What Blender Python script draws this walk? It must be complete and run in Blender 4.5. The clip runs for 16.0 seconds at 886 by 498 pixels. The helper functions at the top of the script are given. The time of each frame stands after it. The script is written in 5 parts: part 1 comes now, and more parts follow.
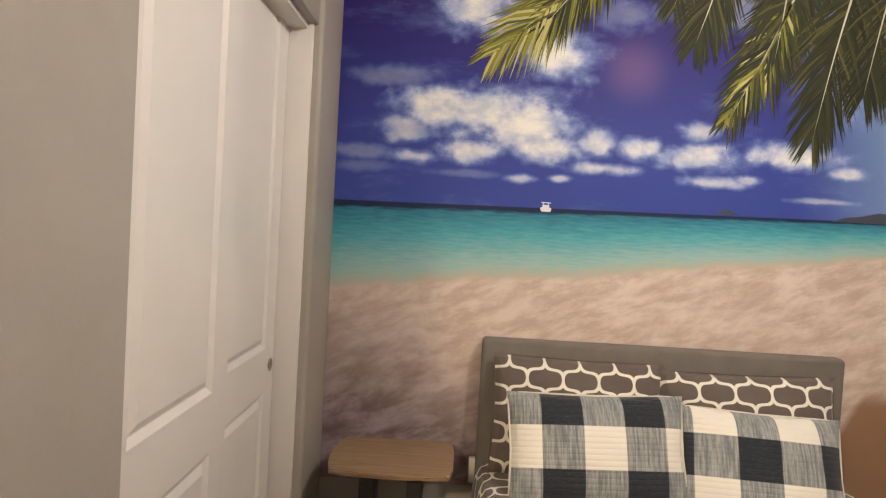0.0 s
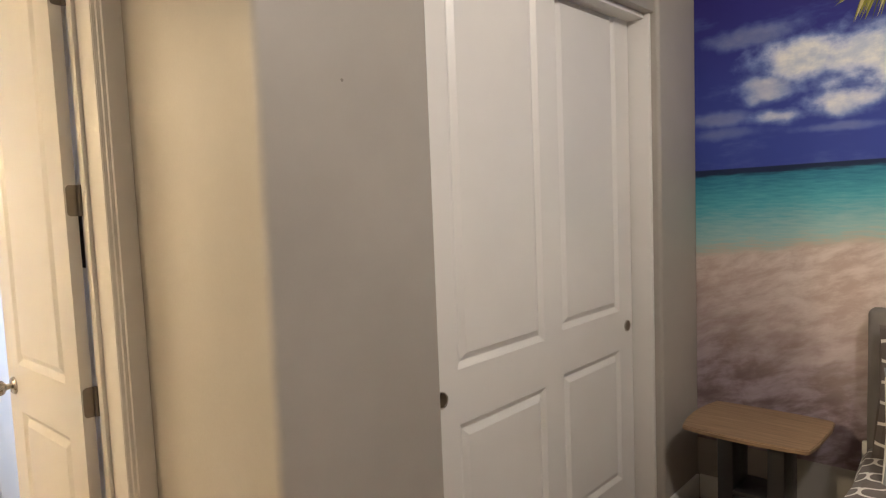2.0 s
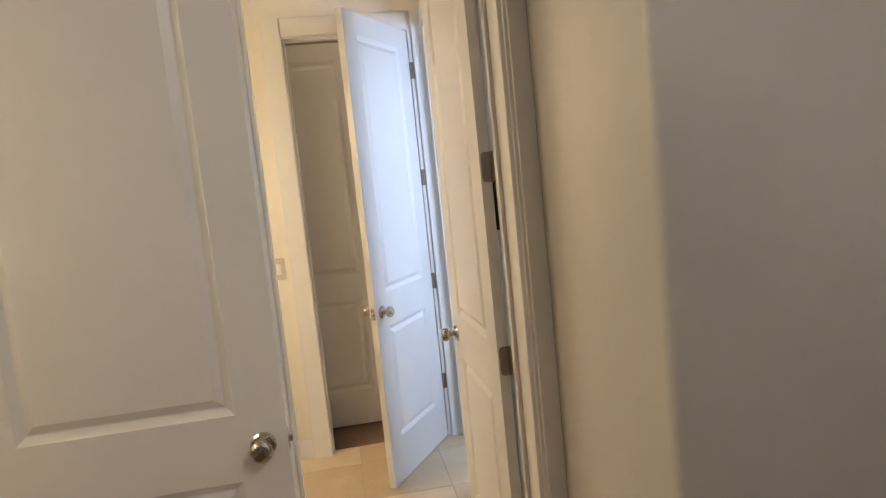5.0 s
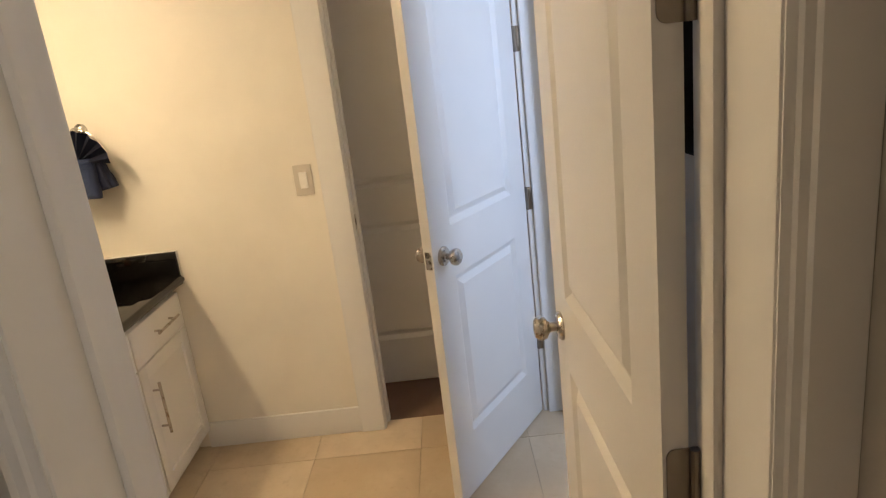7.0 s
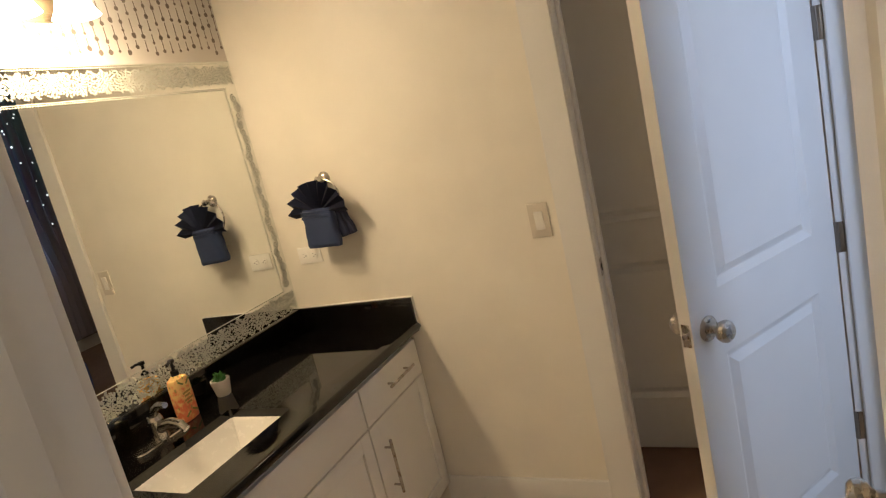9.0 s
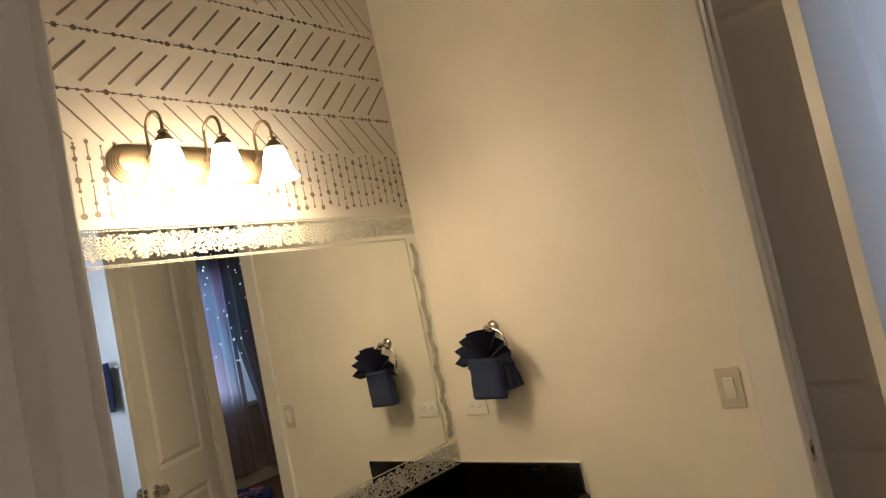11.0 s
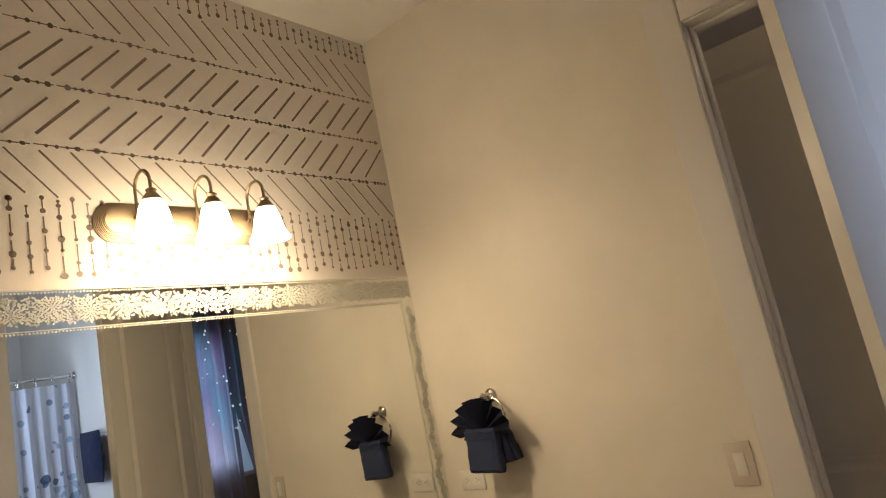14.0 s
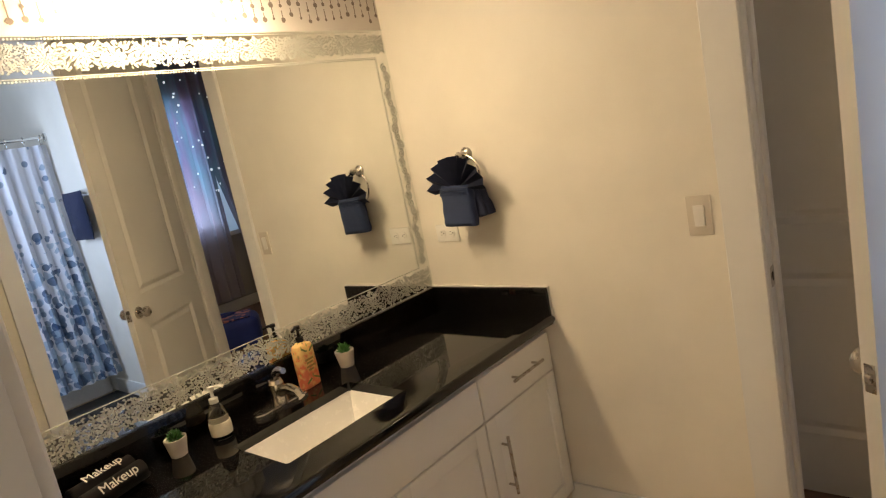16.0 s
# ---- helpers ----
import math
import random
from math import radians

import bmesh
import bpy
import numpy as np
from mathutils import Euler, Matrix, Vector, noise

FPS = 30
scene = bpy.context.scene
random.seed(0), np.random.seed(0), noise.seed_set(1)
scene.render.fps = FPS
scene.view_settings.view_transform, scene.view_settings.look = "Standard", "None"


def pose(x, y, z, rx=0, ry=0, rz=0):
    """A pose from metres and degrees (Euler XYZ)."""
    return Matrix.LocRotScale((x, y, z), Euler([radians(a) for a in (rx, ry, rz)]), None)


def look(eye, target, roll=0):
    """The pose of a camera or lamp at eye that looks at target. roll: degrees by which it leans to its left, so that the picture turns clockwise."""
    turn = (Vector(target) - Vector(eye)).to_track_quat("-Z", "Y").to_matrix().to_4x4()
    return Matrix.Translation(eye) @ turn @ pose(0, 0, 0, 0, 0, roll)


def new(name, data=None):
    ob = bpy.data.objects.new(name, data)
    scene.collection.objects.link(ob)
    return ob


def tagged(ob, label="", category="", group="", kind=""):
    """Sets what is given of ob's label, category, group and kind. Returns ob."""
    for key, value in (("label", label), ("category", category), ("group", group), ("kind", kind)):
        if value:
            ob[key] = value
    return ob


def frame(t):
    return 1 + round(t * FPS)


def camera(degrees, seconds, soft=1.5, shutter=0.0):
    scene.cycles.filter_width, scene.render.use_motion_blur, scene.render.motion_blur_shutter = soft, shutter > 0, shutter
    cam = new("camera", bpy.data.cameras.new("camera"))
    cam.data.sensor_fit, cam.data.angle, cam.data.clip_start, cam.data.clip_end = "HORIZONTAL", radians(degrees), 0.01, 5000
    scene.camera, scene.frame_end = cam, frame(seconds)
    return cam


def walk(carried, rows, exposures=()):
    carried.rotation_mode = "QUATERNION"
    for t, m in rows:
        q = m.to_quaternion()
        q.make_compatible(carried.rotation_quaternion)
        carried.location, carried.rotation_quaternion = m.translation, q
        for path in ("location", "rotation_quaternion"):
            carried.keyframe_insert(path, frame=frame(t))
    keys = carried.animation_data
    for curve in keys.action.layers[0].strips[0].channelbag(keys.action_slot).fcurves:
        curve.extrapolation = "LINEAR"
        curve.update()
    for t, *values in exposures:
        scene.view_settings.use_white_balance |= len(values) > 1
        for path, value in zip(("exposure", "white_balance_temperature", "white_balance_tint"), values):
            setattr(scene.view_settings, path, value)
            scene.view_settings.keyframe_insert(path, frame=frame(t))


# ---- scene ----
cam = camera(68.9, 16.0, soft=1.2)
METRES, EYE, TILT, LEAN, TURN = 3.65, 1.547, 0.0, 0.0, 0.9
ROWS = [
    (0.0, 0.0, 0.0, 0.0, 0.12, -2.06, -3.29),
    (0.5, 0.0295, -0.0395, -0.0018, 7.19, -2.4, -2.65),
    (1.0, 0.0663, -0.0561, -0.0025, 17.72, -3.31, -1.24),
    (1.5, 0.1313, -0.0387, -0.0057, 34.43, -4.18, 0.89),
    (2.0, 0.1746, -0.0385, 0.0041, 41.29, -4.51, 2.26),
    (2.5, 0.2193, -0.008, 0.0017, 52.08, -4.08, 3.66),
    (3.0, 0.252, 0.0212, 0.0081, 59.6, -4.2, 4.58),
    (3.5, 0.2627, 0.0309, 0.0151, 65.11, -4.04, 5.39),
    (4.0, 0.2543, 0.0273, 0.0171, 72.53, -3.81, 5.73),
    (4.5, 0.2055, 0.0168, 0.0125, 77.15, -3.75, 6.03),
    (7.0, -0.2073, 0.0876, -0.0028, 88.55, -15.96, 6.6),
    (7.5, -0.2592, 0.1015, -0.0046, 91.7, -15.89, 7.79),
    (8.0, -0.2892, 0.114, 0.0003, 100.85, -16.83, 9.58),
    (8.5, -0.3093, 0.1117, 0.0035, 109.74, -16.01, 11.63),
    (9.0, -0.3239, 0.1102, 0.0124, 112.43, -11.89, 12.98),
    (9.5, -0.3373, 0.1128, 0.0168, 118.47, -7.69, 13.61),
    (10.0, -0.345, 0.1168, 0.0167, 124.88, -3.17, 13.38),
    (12.5, -0.3748, 0.1203, 0.0158, 129.96, 9.45, 12.04),
    (13.0, -0.3798, 0.1179, 0.0162, 130.14, 9.59, 12.04),
    (13.5, -0.3791, 0.1181, 0.0153, 130.43, 10.3, 12.01),
    (14.0, -0.3783, 0.1176, 0.0127, 130.46, 10.25, 11.39),
    (14.5, -0.3782, 0.1181, 0.0107, 130.02, 5.75, 11.18),
    (15.0, -0.3791, 0.1181, 0.0078, 129.39, -1.56, 11.1),
    (15.5, -0.3783, 0.1179, 0.0059, 128.93, -6.81, 11.12),
    (16.0, -0.3789, 0.1167, 0.0034, 128.45, -10.52, 11.16),
]
walk(cam, [(t, pose(0, 0, EYE, TILT, LEAN, TURN) @ pose(METRES * x, METRES * y, METRES * z, 90 + pitch, roll, yaw)) for t, x, y, z, yaw, pitch, roll in ROWS],
     [(0.0, 0.92, 7000, 11), (1.0, 0.88, 6900, 11), (1.5, 0.72, 6800, 10), (2.5, 0.6, 6500, 10), (3.5, 0.36, 6450, 9), (4.5, 0.26, 6400, 9), (7.0, -0.14, 6650, 10), (8.0, -0.2, 6650, 10),
      (9.0, -0.60, 6550, 10), (10.0, -0.97, 6550, 10), (12.5, -0.98, 6600, 11), (14.0, -1.1, 6600, 11), (14.5, -1.09, 6600, 11), (15.0, -0.95, 6600, 10), (16.0, -0.52, 6650, 10)])


# ================= world and large lights =================
world = bpy.data.worlds.new("world")
scene.world = world
world.use_nodes = True
wn = world.node_tree.nodes
sky = wn.new("ShaderNodeTexSky")
sky.sky_type, sky.sun_disc, sky.sun_elevation, sky.sun_rotation = "NISHITA", False, radians(35), radians(60)
world.node_tree.links.new(sky.outputs[0], wn["Background"].inputs[0])
wn["Background"].inputs[1].default_value = 0.1


def lamp(name, kind, place, power, colour, target=None, size=None, size_y=None, radius=None):
    data = bpy.data.lights.new(name, kind)
    data.energy, data.color = power, colour
    if kind == "AREA":
        data.shape, data.size, data.size_y = "RECTANGLE", size, size_y
    elif radius:
        data.shadow_soft_size = radius
    ob = new(name, data)
    ob.matrix_world = look(place, target) if target else Matrix.Translation(place)
    return ob


DAY, WARM, ROOM = (0.59, 0.725, 1.0), (1.0, 0.745, 0.46), (1.0, 0.92, 0.84)
lamp("daylight_shower_window", "AREA", (-1.93, 1.82, 1.75), 50, (0.54, 0.69, 1.0), (-3.3, 1.82, 1.45), 0.8, 1.0)
lamp("daylight_far_window", "AREA", (-4.87, 3.440, 1.7), 42, DAY, (-4.87, 0.0, 1.7), 0.82, 1.4)
lamp("bedroom_ceiling_bulb", "POINT", (1.2, 1.15, 2.85), 55, ROOM, radius=0.10)
lamp("entry_hall_bulb", "POINT", (-1.195, -1.66, 2.59), 120, (1.0, 0.84, 0.58), radius=0.08)
lamp("far_room_bulb", "POINT", (-4.3, 0.9, 2.85), 18, WARM, radius=0.08)
for vx in (-2.235, -2.42, -2.605):
    lamp("vanity_bulb", "POINT", (vx, -1.285, 2.105), 10.2, WARM, radius=0.040)

# ================= materials =================


class Nodes:
    """A short way to write node materials."""

    def __init__(self, name):
        self.mat = bpy.data.materials.new(name)
        self.mat.use_nodes = True
        self.tree = self.mat.node_tree
        self.bsdf = self.tree.nodes["Principled BSDF"]
        self.out = self.tree.nodes["Material Output"]

    def node(self, kind, **kw):
        n = self.tree.nodes.new(kind)
        for k, v in kw.items():
            setattr(n, k, v)
        return n

    def link(self, a, b):
        if isinstance(a, (int, float)):
            b.default_value = a
        elif isinstance(a, (tuple, list)):
            b.default_value = (*a, 1.0) if len(b.default_value) == 4 and len(a) == 3 else a
        else:
            self.tree.links.new(a, b)

    def math(self, op, a, b=0.0, c=0.0):
        n = self.node("ShaderNodeMath", operation=op)
        self.link(a, n.inputs[0]), self.link(b, n.inputs[1])
        if op in ("MULTIPLY_ADD", "SMOOTH_MIN", "SMOOTH_MAX", "WRAP", "COMPARE"):
            self.link(c, n.inputs[2])
        return n.outputs[0]

    def mix(self, f, a, b):
        n = self.node("ShaderNodeMix", data_type="RGBA")
        self.link(f, n.inputs[0]), self.link(a, n.inputs[6]), self.link(b, n.inputs[7])
        return n.outputs[2]

    def step(self, x, lo, hi, a=0.0, b=1.0):
        n = self.node("ShaderNodeMapRange", interpolation_type="SMOOTHSTEP")
        for i, v in enumerate((x, lo, hi, a, b)):
            self.link(v, n.inputs[i])
        return n.outputs[0]

    def noise(self, vec, scale, detail=3.0, rough=0.55):
        n = self.node("ShaderNodeTexNoise")
        n.inputs["Scale"].default_value, n.inputs["Detail"].default_value, n.inputs["Roughness"].default_value = scale, detail, rough
        self.link(vec, n.inputs["Vector"])
        return n.outputs[0]

    def voronoi(self, vec, scale, feature="F1"):
        n = self.node("ShaderNodeTexVoronoi", feature=feature)
        n.inputs["Scale"].default_value = scale
        self.link(vec, n.inputs["Vector"])
        return n.outputs["Distance"]

    def where(self):
        return self.node("ShaderNodeNewGeometry").outputs["Position"]

    def local(self):
        return self.node("ShaderNodeTexCoord").outputs["Object"]

    def random(self):
        return self.node("ShaderNodeObjectInfo").outputs["Random"]

    def xyz(self, vec):
        n = self.node("ShaderNodeSeparateXYZ")
        self.link(vec, n.inputs[0])
        return n.outputs

    def vec(self, x, y, z):
        n = self.node("ShaderNodeCombineXYZ")
        self.link(x, n.inputs[0]), self.link(y, n.inputs[1]), self.link(z, n.inputs[2])
        return n.outputs[0]

    def stretch(self, vec, sx, sy, sz):
        n = self.node("ShaderNodeMapping")
        self.link(vec, n.inputs[0])
        n.inputs["Scale"].default_value = (sx, sy, sz)
        return n.outputs[0]

    def bump(self, height, strength, distance=0.002):
        n = self.node("ShaderNodeBump")
        n.inputs["Strength"].default_value, n.inputs["Distance"].default_value = strength, distance
        self.link(height, n.inputs["Height"])
        self.link(n.outputs[0], self.bsdf.inputs["Normal"])

    def set(self, colour=None, rough=None, metal=None, **more):
        if colour is not None:
            self.link(colour, self.bsdf.inputs["Base Color"])
        if rough is not None:
            self.link(rough, self.bsdf.inputs["Roughness"])
        if metal is not None:
            self.link(metal, self.bsdf.inputs["Metallic"])
        for k, v in more.items():
            self.link(v, self.bsdf.inputs[k.replace("_", " ")])
        return self.mat


def paint(name, colour, rough=0.5, grain=120.0, relief=0.15, stain=0.06):
    m = Nodes(name)
    p = m.where()
    big, fine = m.noise(p, 1.7, 4), m.noise(p, grain, 2)
    dark = tuple(c * (1 - 1.6 * stain) for c in colour)
    m.bump(fine, relief, 0.001)
    return m.set(m.mix(m.step(big, 0.35, 0.7), dark, colour), m.step(fine, 0.2, 0.8, rough - 0.06, rough + 0.06))


def plain(name, colour, rough=0.5, metal=0.0, vary=0.12, scale=40.0):
    m = Nodes(name)
    n = m.noise(m.local(), scale, 3)
    return m.set(m.mix(n, tuple(c * (1 - vary) for c in colour), tuple(min(1, c * (1 + vary)) for c in colour)),
                 m.step(n, 0.2, 0.8, max(0.02, rough - 0.05), rough + 0.05), metal)


def fabric(name, colour, rough=0.9, weave=700.0, vary=0.2):
    m = Nodes(name)
    p = m.local()
    n, w = m.noise(p, 9, 4), m.noise(p, weave, 1)
    m.bump(w, 0.5, 0.0015)
    return m.set(m.mix(n, tuple(c * (1 - vary) for c in colour), tuple(c * (1 + vary) for c in colour)), rough, Sheen_Weight=0.06)


WALL = paint("wall_paint", (0.385, 0.355, 0.318), 0.55, 160, 0.25)
BATH_WALL = paint("bath_wall_paint", (0.82, 0.765, 0.67), 0.5, 160, 0.2)
CEIL = paint("ceiling_paint", (0.85, 0.83, 0.78), 0.7, 90, 0.35)
WHITE = paint("white_trim_paint", (0.78, 0.76, 0.73), 0.4, 220, 0.08, 0.03)
DOORWHITE = paint("white_door_paint", (0.76, 0.74, 0.71), 0.38, 220, 0.12, 0.03)
CABWHITE = paint("cabinet_paint", (0.87, 0.86, 0.84), 0.4, 220, 0.10, 0.02)
NICKEL = plain("satin_nickel", (0.50, 0.46, 0.42), 0.28, 1.0)
HINGE_METAL = plain("dull_hinge_nickel", (0.27, 0.235, 0.20), 0.42, 1.0)
DARKNICKEL = plain("dark_nickel", (0.24, 0.19, 0.14), 0.32, 1.0)
BRONZE = plain("antique_bronze", (0.30, 0.23, 0.15), 0.38, 1.0)
CHROME = plain("chrome", (0.75, 0.74, 0.72), 0.12, 1.0, 0.04)
DARK = plain("dark_gap", (0.01, 0.01, 0.01), 0.9)
PLASTIC = plain("white_plastic", (0.78, 0.75, 0.70), 0.35, 0, 0.03)
ALMOND = plain("almond_plastic", (0.60, 0.54, 0.46), 0.4, 0, 0.03)
FAUCET = plain("worn_chrome", (0.50, 0.47, 0.43), 0.22, 1.0, 0.06)
CERAMIC = plain("white_ceramic", (0.84, 0.82, 0.78), 0.25, 0, 0.02)
BLACKWOOD = plain("black_painted_wood", (0.02, 0.018, 0.018), 0.4)
NAVY = fabric("navy_terry", (0.008, 0.013, 0.042), 0.95, 500)
NAVY2 = fabric("navy_terry_band", (0.014, 0.026, 0.075), 0.9, 700)
HEADBOARD = fabric("grey_linen", (0.16, 0.145, 0.135), 0.9, 800)
BLACKRUG = fabric("black_mat", (0.012, 0.012, 0.013), 0.95, 300)
CARPET = fabric("brown_carpet", (0.17, 0.095, 0.055), 0.95, 240)
SPECK = plain("grey_wall_speck", (0.2, 0.17, 0.15), 0.6)


def granite():
    m = Nodes("black_granite")
    p = m.where()
    fl = m.step(m.noise(p, 380, 2), 0.66, 0.72)
    big = m.step(m.noise(p, 30, 4), 0.5, 0.75)
    c = m.mix(fl, m.mix(big, (0.0025, 0.0022, 0.0022), (0.006, 0.0052, 0.005)), (0.035, 0.03, 0.026))
    return m.set(c, 0.04, 0.0, Specular_IOR_Level=0.42)


def tile():
    m = Nodes("beige_floor_tile")
    p = m.where()
    n1, n2 = m.noise(p, 3.2, 5, 0.65), m.noise(p, 26, 4)
    tone = m.math("ADD", m.math("MULTIPLY", n1, 0.7), m.math("MULTIPLY", m.random(), 0.25))
    c = m.mix(m.step(tone, 0.3, 0.75), (0.50, 0.385, 0.255), (0.68, 0.56, 0.41))
    c = m.mix(m.step(n2, 0.55, 0.8, 0, 0.35), c, (0.40, 0.29, 0.17))
    m.bump(n2, 0.15, 0.001)
    return m.set(c, m.step(n1, 0.3, 0.7, 0.36, 0.50))


def wood(name, a, b, rough=0.4):
    m = Nodes(name)
    p = m.local()
    g = m.noise(m.stretch(p, 3, 60, 60), 1.6, 5, 0.6)
    fine = m.noise(m.stretch(p, 10, 320, 320), 1.0, 2)
    c = m.mix(m.step(g, 0.3, 0.7), a, b)
    c = m.mix(m.step(fine, 0.55, 0.75, 0, 0.4), c, tuple(x * 0.6 for x in a))
    m.bump(fine, 0.15, 0.0008)
    return m.set(c, rough)


GRANITE, TILE = granite(), tile()
GROUT = paint("tile_grout", (0.50, 0.41, 0.29), 0.9, 300, 0.4)
OAK = wood("oak_veneer", (0.20, 0.125, 0.072), (0.33, 0.218, 0.13))


def trellis(m, u, v, wide, high, width):
    """Staggered ogee trellis: two families of slanted S-curves that touch at the necks; 1 on the line."""
    a, b = m.math("MULTIPLY", u, math.pi / wide), m.math("MULTIPLY", v, math.pi / high)
    s, t = m.math("ADD", a, b), m.math("SUBTRACT", a, b)

    def family(p, r):
        bend = m.math("MULTIPLY", m.math("SINE", m.math("MULTIPLY", r, 2.0)), -0.42)
        return m.math("ABSOLUTE", m.math("COSINE", m.math("ADD", p, bend)))

    near = m.math("MINIMUM", family(s, t), family(t, s))
    w = width * 0.5 * math.pi * math.hypot(1 / wide, 1 / high)
    return m.step(near, w * 0.8, w * 1.2, 1.0, 0.0)


def trellis_cloth(name, pitch=0.150):
    m = Nodes(name)
    uv = m.xyz(m.node("ShaderNodeUVMap").outputs[0])
    line = trellis(m, uv[0], uv[1], 0.155, 0.160, 0.0148)
    n = m.noise(m.local(), 14, 4)
    base = m.mix(n, (0.085, 0.066, 0.060), (0.135, 0.108, 0.098))
    m.bump(m.noise(m.local(), 600, 1), 0.4, 0.001)
    return m.set(m.mix(line, base, (0.76, 0.73, 0.68)), 0.85, Sheen_Weight=0.2)


def check_cloth(name, pitch=0.166):
    m = Nodes(name)
    uv = m.xyz(m.node("ShaderNodeUVMap").outputs[0])
    rough_u = m.noise(m.stretch(m.local(), 60, 400, 400), 1.0, 3)
    rough_v = m.noise(m.stretch(m.local(), 400, 60, 60), 1.0, 3)
    su = m.step(m.math("SINE", m.math("MULTIPLY", uv[0], math.pi / pitch)), -0.04, 0.04)
    sv = m.step(m.math("SINE", m.math("MULTIPLY", uv[1], math.pi / pitch)), -0.04, 0.04)
    both, one = m.math("MULTIPLY", su, sv), m.math("MAXIMUM", su, sv)
    slub = m.noise(m.stretch(m.local(), 110, 20, 9), 1.0, 3)
    mid = m.mix(m.step(m.math("ADD", m.math("MULTIPLY", slub, 1.5), m.math("MULTIPLY", rough_v, 0.5)), 0.7, 1.35), (0.15, 0.165, 0.185), (0.36, 0.37, 0.37))
    dark = m.mix(m.step(rough_u, 0.5, 0.8), (0.012, 0.016, 0.026), (0.05, 0.06, 0.08))
    c = m.mix(one, (0.76, 0.73, 0.68), mid)
    c = m.mix(both, c, dark)
    quilt = m.math("ABSOLUTE", m.math("SINE", m.math("MULTIPLY", uv[1], math.pi / 0.022)))
    m.bump(m.math("ADD", m.math("POWER", quilt, 0.5), m.math("MULTIPLY", rough_u, 0.4)), 0.6, 0.003)
    return m.set(c, 0.9, Sheen_Weight=0.2)


TRELLIS, CHECK = trellis_cloth("trellis_cotton"), check_cloth("buffalo_check_cotton")


def mural_print():
    """Printed beach scene: sky with clouds, turquoise sea, wet sand."""
    m = Nodes("beach_mural_print")
    x, y, z = m.xyz(m.where())
    hor = m.math("MULTIPLY_ADD", x, 0.0135, 1.6525)
    h = m.math("SUBTRACT", z, hor)
    p = m.where()
    # sky
    up = m.step(h, 0.0, 1.1)
    sky_c = m.mix(up, (0.040, 0.066, 0.33), (0.024, 0.012, 0.150))
    right = m.step(m.math("ADD", x, m.math("MULTIPLY", h, 0.25)), 1.55, 2.6)
    sky_c = m.mix(right, sky_c, (0.30, 0.48, 0.76))
    haze = m.noise(m.stretch(p, 1.2, 1, 3.5), 2.2, 6, 0.6)
    sky_c = m.mix(m.step(haze, 0.52, 0.8, 0, 0.45), sky_c, (0.16, 0.24, 0.55))
    # clouds: ellipses torn by noise, bluish at the thin rims
    wob = m.math("SUBTRACT", m.noise(m.stretch(p, 1.0, 1.0, 1.35), 4.6, 9, 0.60), 0.5)
    curl = m.math("SUBTRACT", m.noise(m.stretch(p, 1.0, 1.0, 1.2), 15.0, 3, 0.5), 0.5)
    ragged = m.math("ADD", m.math("MULTIPLY", wob, 2.3), m.math("MULTIPLY", curl, 0.75))
    total, core = None, None
    for cx, cz, rx, rz, k in CLOUDS + SMALL_CLOUDS:
        dx = m.math("DIVIDE", m.math("SUBTRACT", x, cx), 1.12 * rx)
        dz = m.math("DIVIDE", m.math("SUBTRACT", z, cz), 1.12 * rz)
        d = m.math("ADD", m.math("SQRT", m.math("ADD", m.math("MULTIPLY", dx, dx), m.math("MULTIPLY", dz, dz))), ragged)
        c, inner = m.step(d, 0.50, 1.35, k, 0.0), m.step(d, 0.15, 1.0, k, 0.0)
        total = c if total is None else m.math("MAXIMUM", total, c)
        core = inner if core is None else m.math("MAXIMUM", core, inner)
    shade = m.noise(m.stretch(p, 1, 1, 1.6), 7, 6, 0.6)
    cloud_c = m.mix(m.step(shade, 0.32, 0.62), (0.50, 0.57, 0.70), (0.86, 0.86, 0.84))
    cloud_c = m.mix(core, (0.20, 0.29, 0.62), cloud_c)
    col = m.mix(total, sky_c, cloud_c)
    # pale pink patch: the lamp's reflection on the mural, painted into the colour
    gx, gz = m.math("SUBTRACT", x, 0.80), m.math("SUBTRACT", z, 2.32)
    lamp_sheen = m.step(m.math("SQRT", m.math("ADD", m.math("MULTIPLY", gx, gx), m.math("MULTIPLY", gz, gz))), 0.02, 0.20, 0.22, 0.0)
    col = m.mix(lamp_sheen, col, (0.40, 0.22, 0.36))
    # sea
    shore = m.math("MULTIPLY_ADD", x, 0.108, 1.292)
    shore = m.math("ADD", shore, m.math("MULTIPLY", m.math("SUBTRACT", m.noise(m.stretch(p, 1.3, 1, 0.1), 2.0, 4), 0.5), 0.10))
    deep = m.math("DIVIDE", m.math("SUBTRACT", hor, z), m.math("SUBTRACT", hor, shore))
    rip = m.noise(m.stretch(p, 3, 1, 26), 4.0, 5, 0.6)
    depth = m.math("ADD", deep, m.math("MULTIPLY", m.math("SUBTRACT", rip, 0.5), 0.5))
    sea = m.mix(m.step(depth, 0.0, 0.5), (0.018, 0.16, 0.26), (0.075, 0.36, 0.44))
    sea = m.mix(m.step(depth, 0.35, 0.9), sea, (0.31, 0.50, 0.50))
    sea = m.mix(m.step(depth, 0.8, 1.08), sea, (0.50, 0.44, 0.36))
    edge = m.step(m.math("ADD", deep, m.math("MULTIPLY", m.math("SUBTRACT", rip, 0.5), 0.08)), 0.05, 0.11)
    sea = m.mix(edge, (0.014, 0.026, 0.075), sea)
    col = m.mix(m.step(h, -0.004, 0.002, 1.0, 0.0), col, sea)
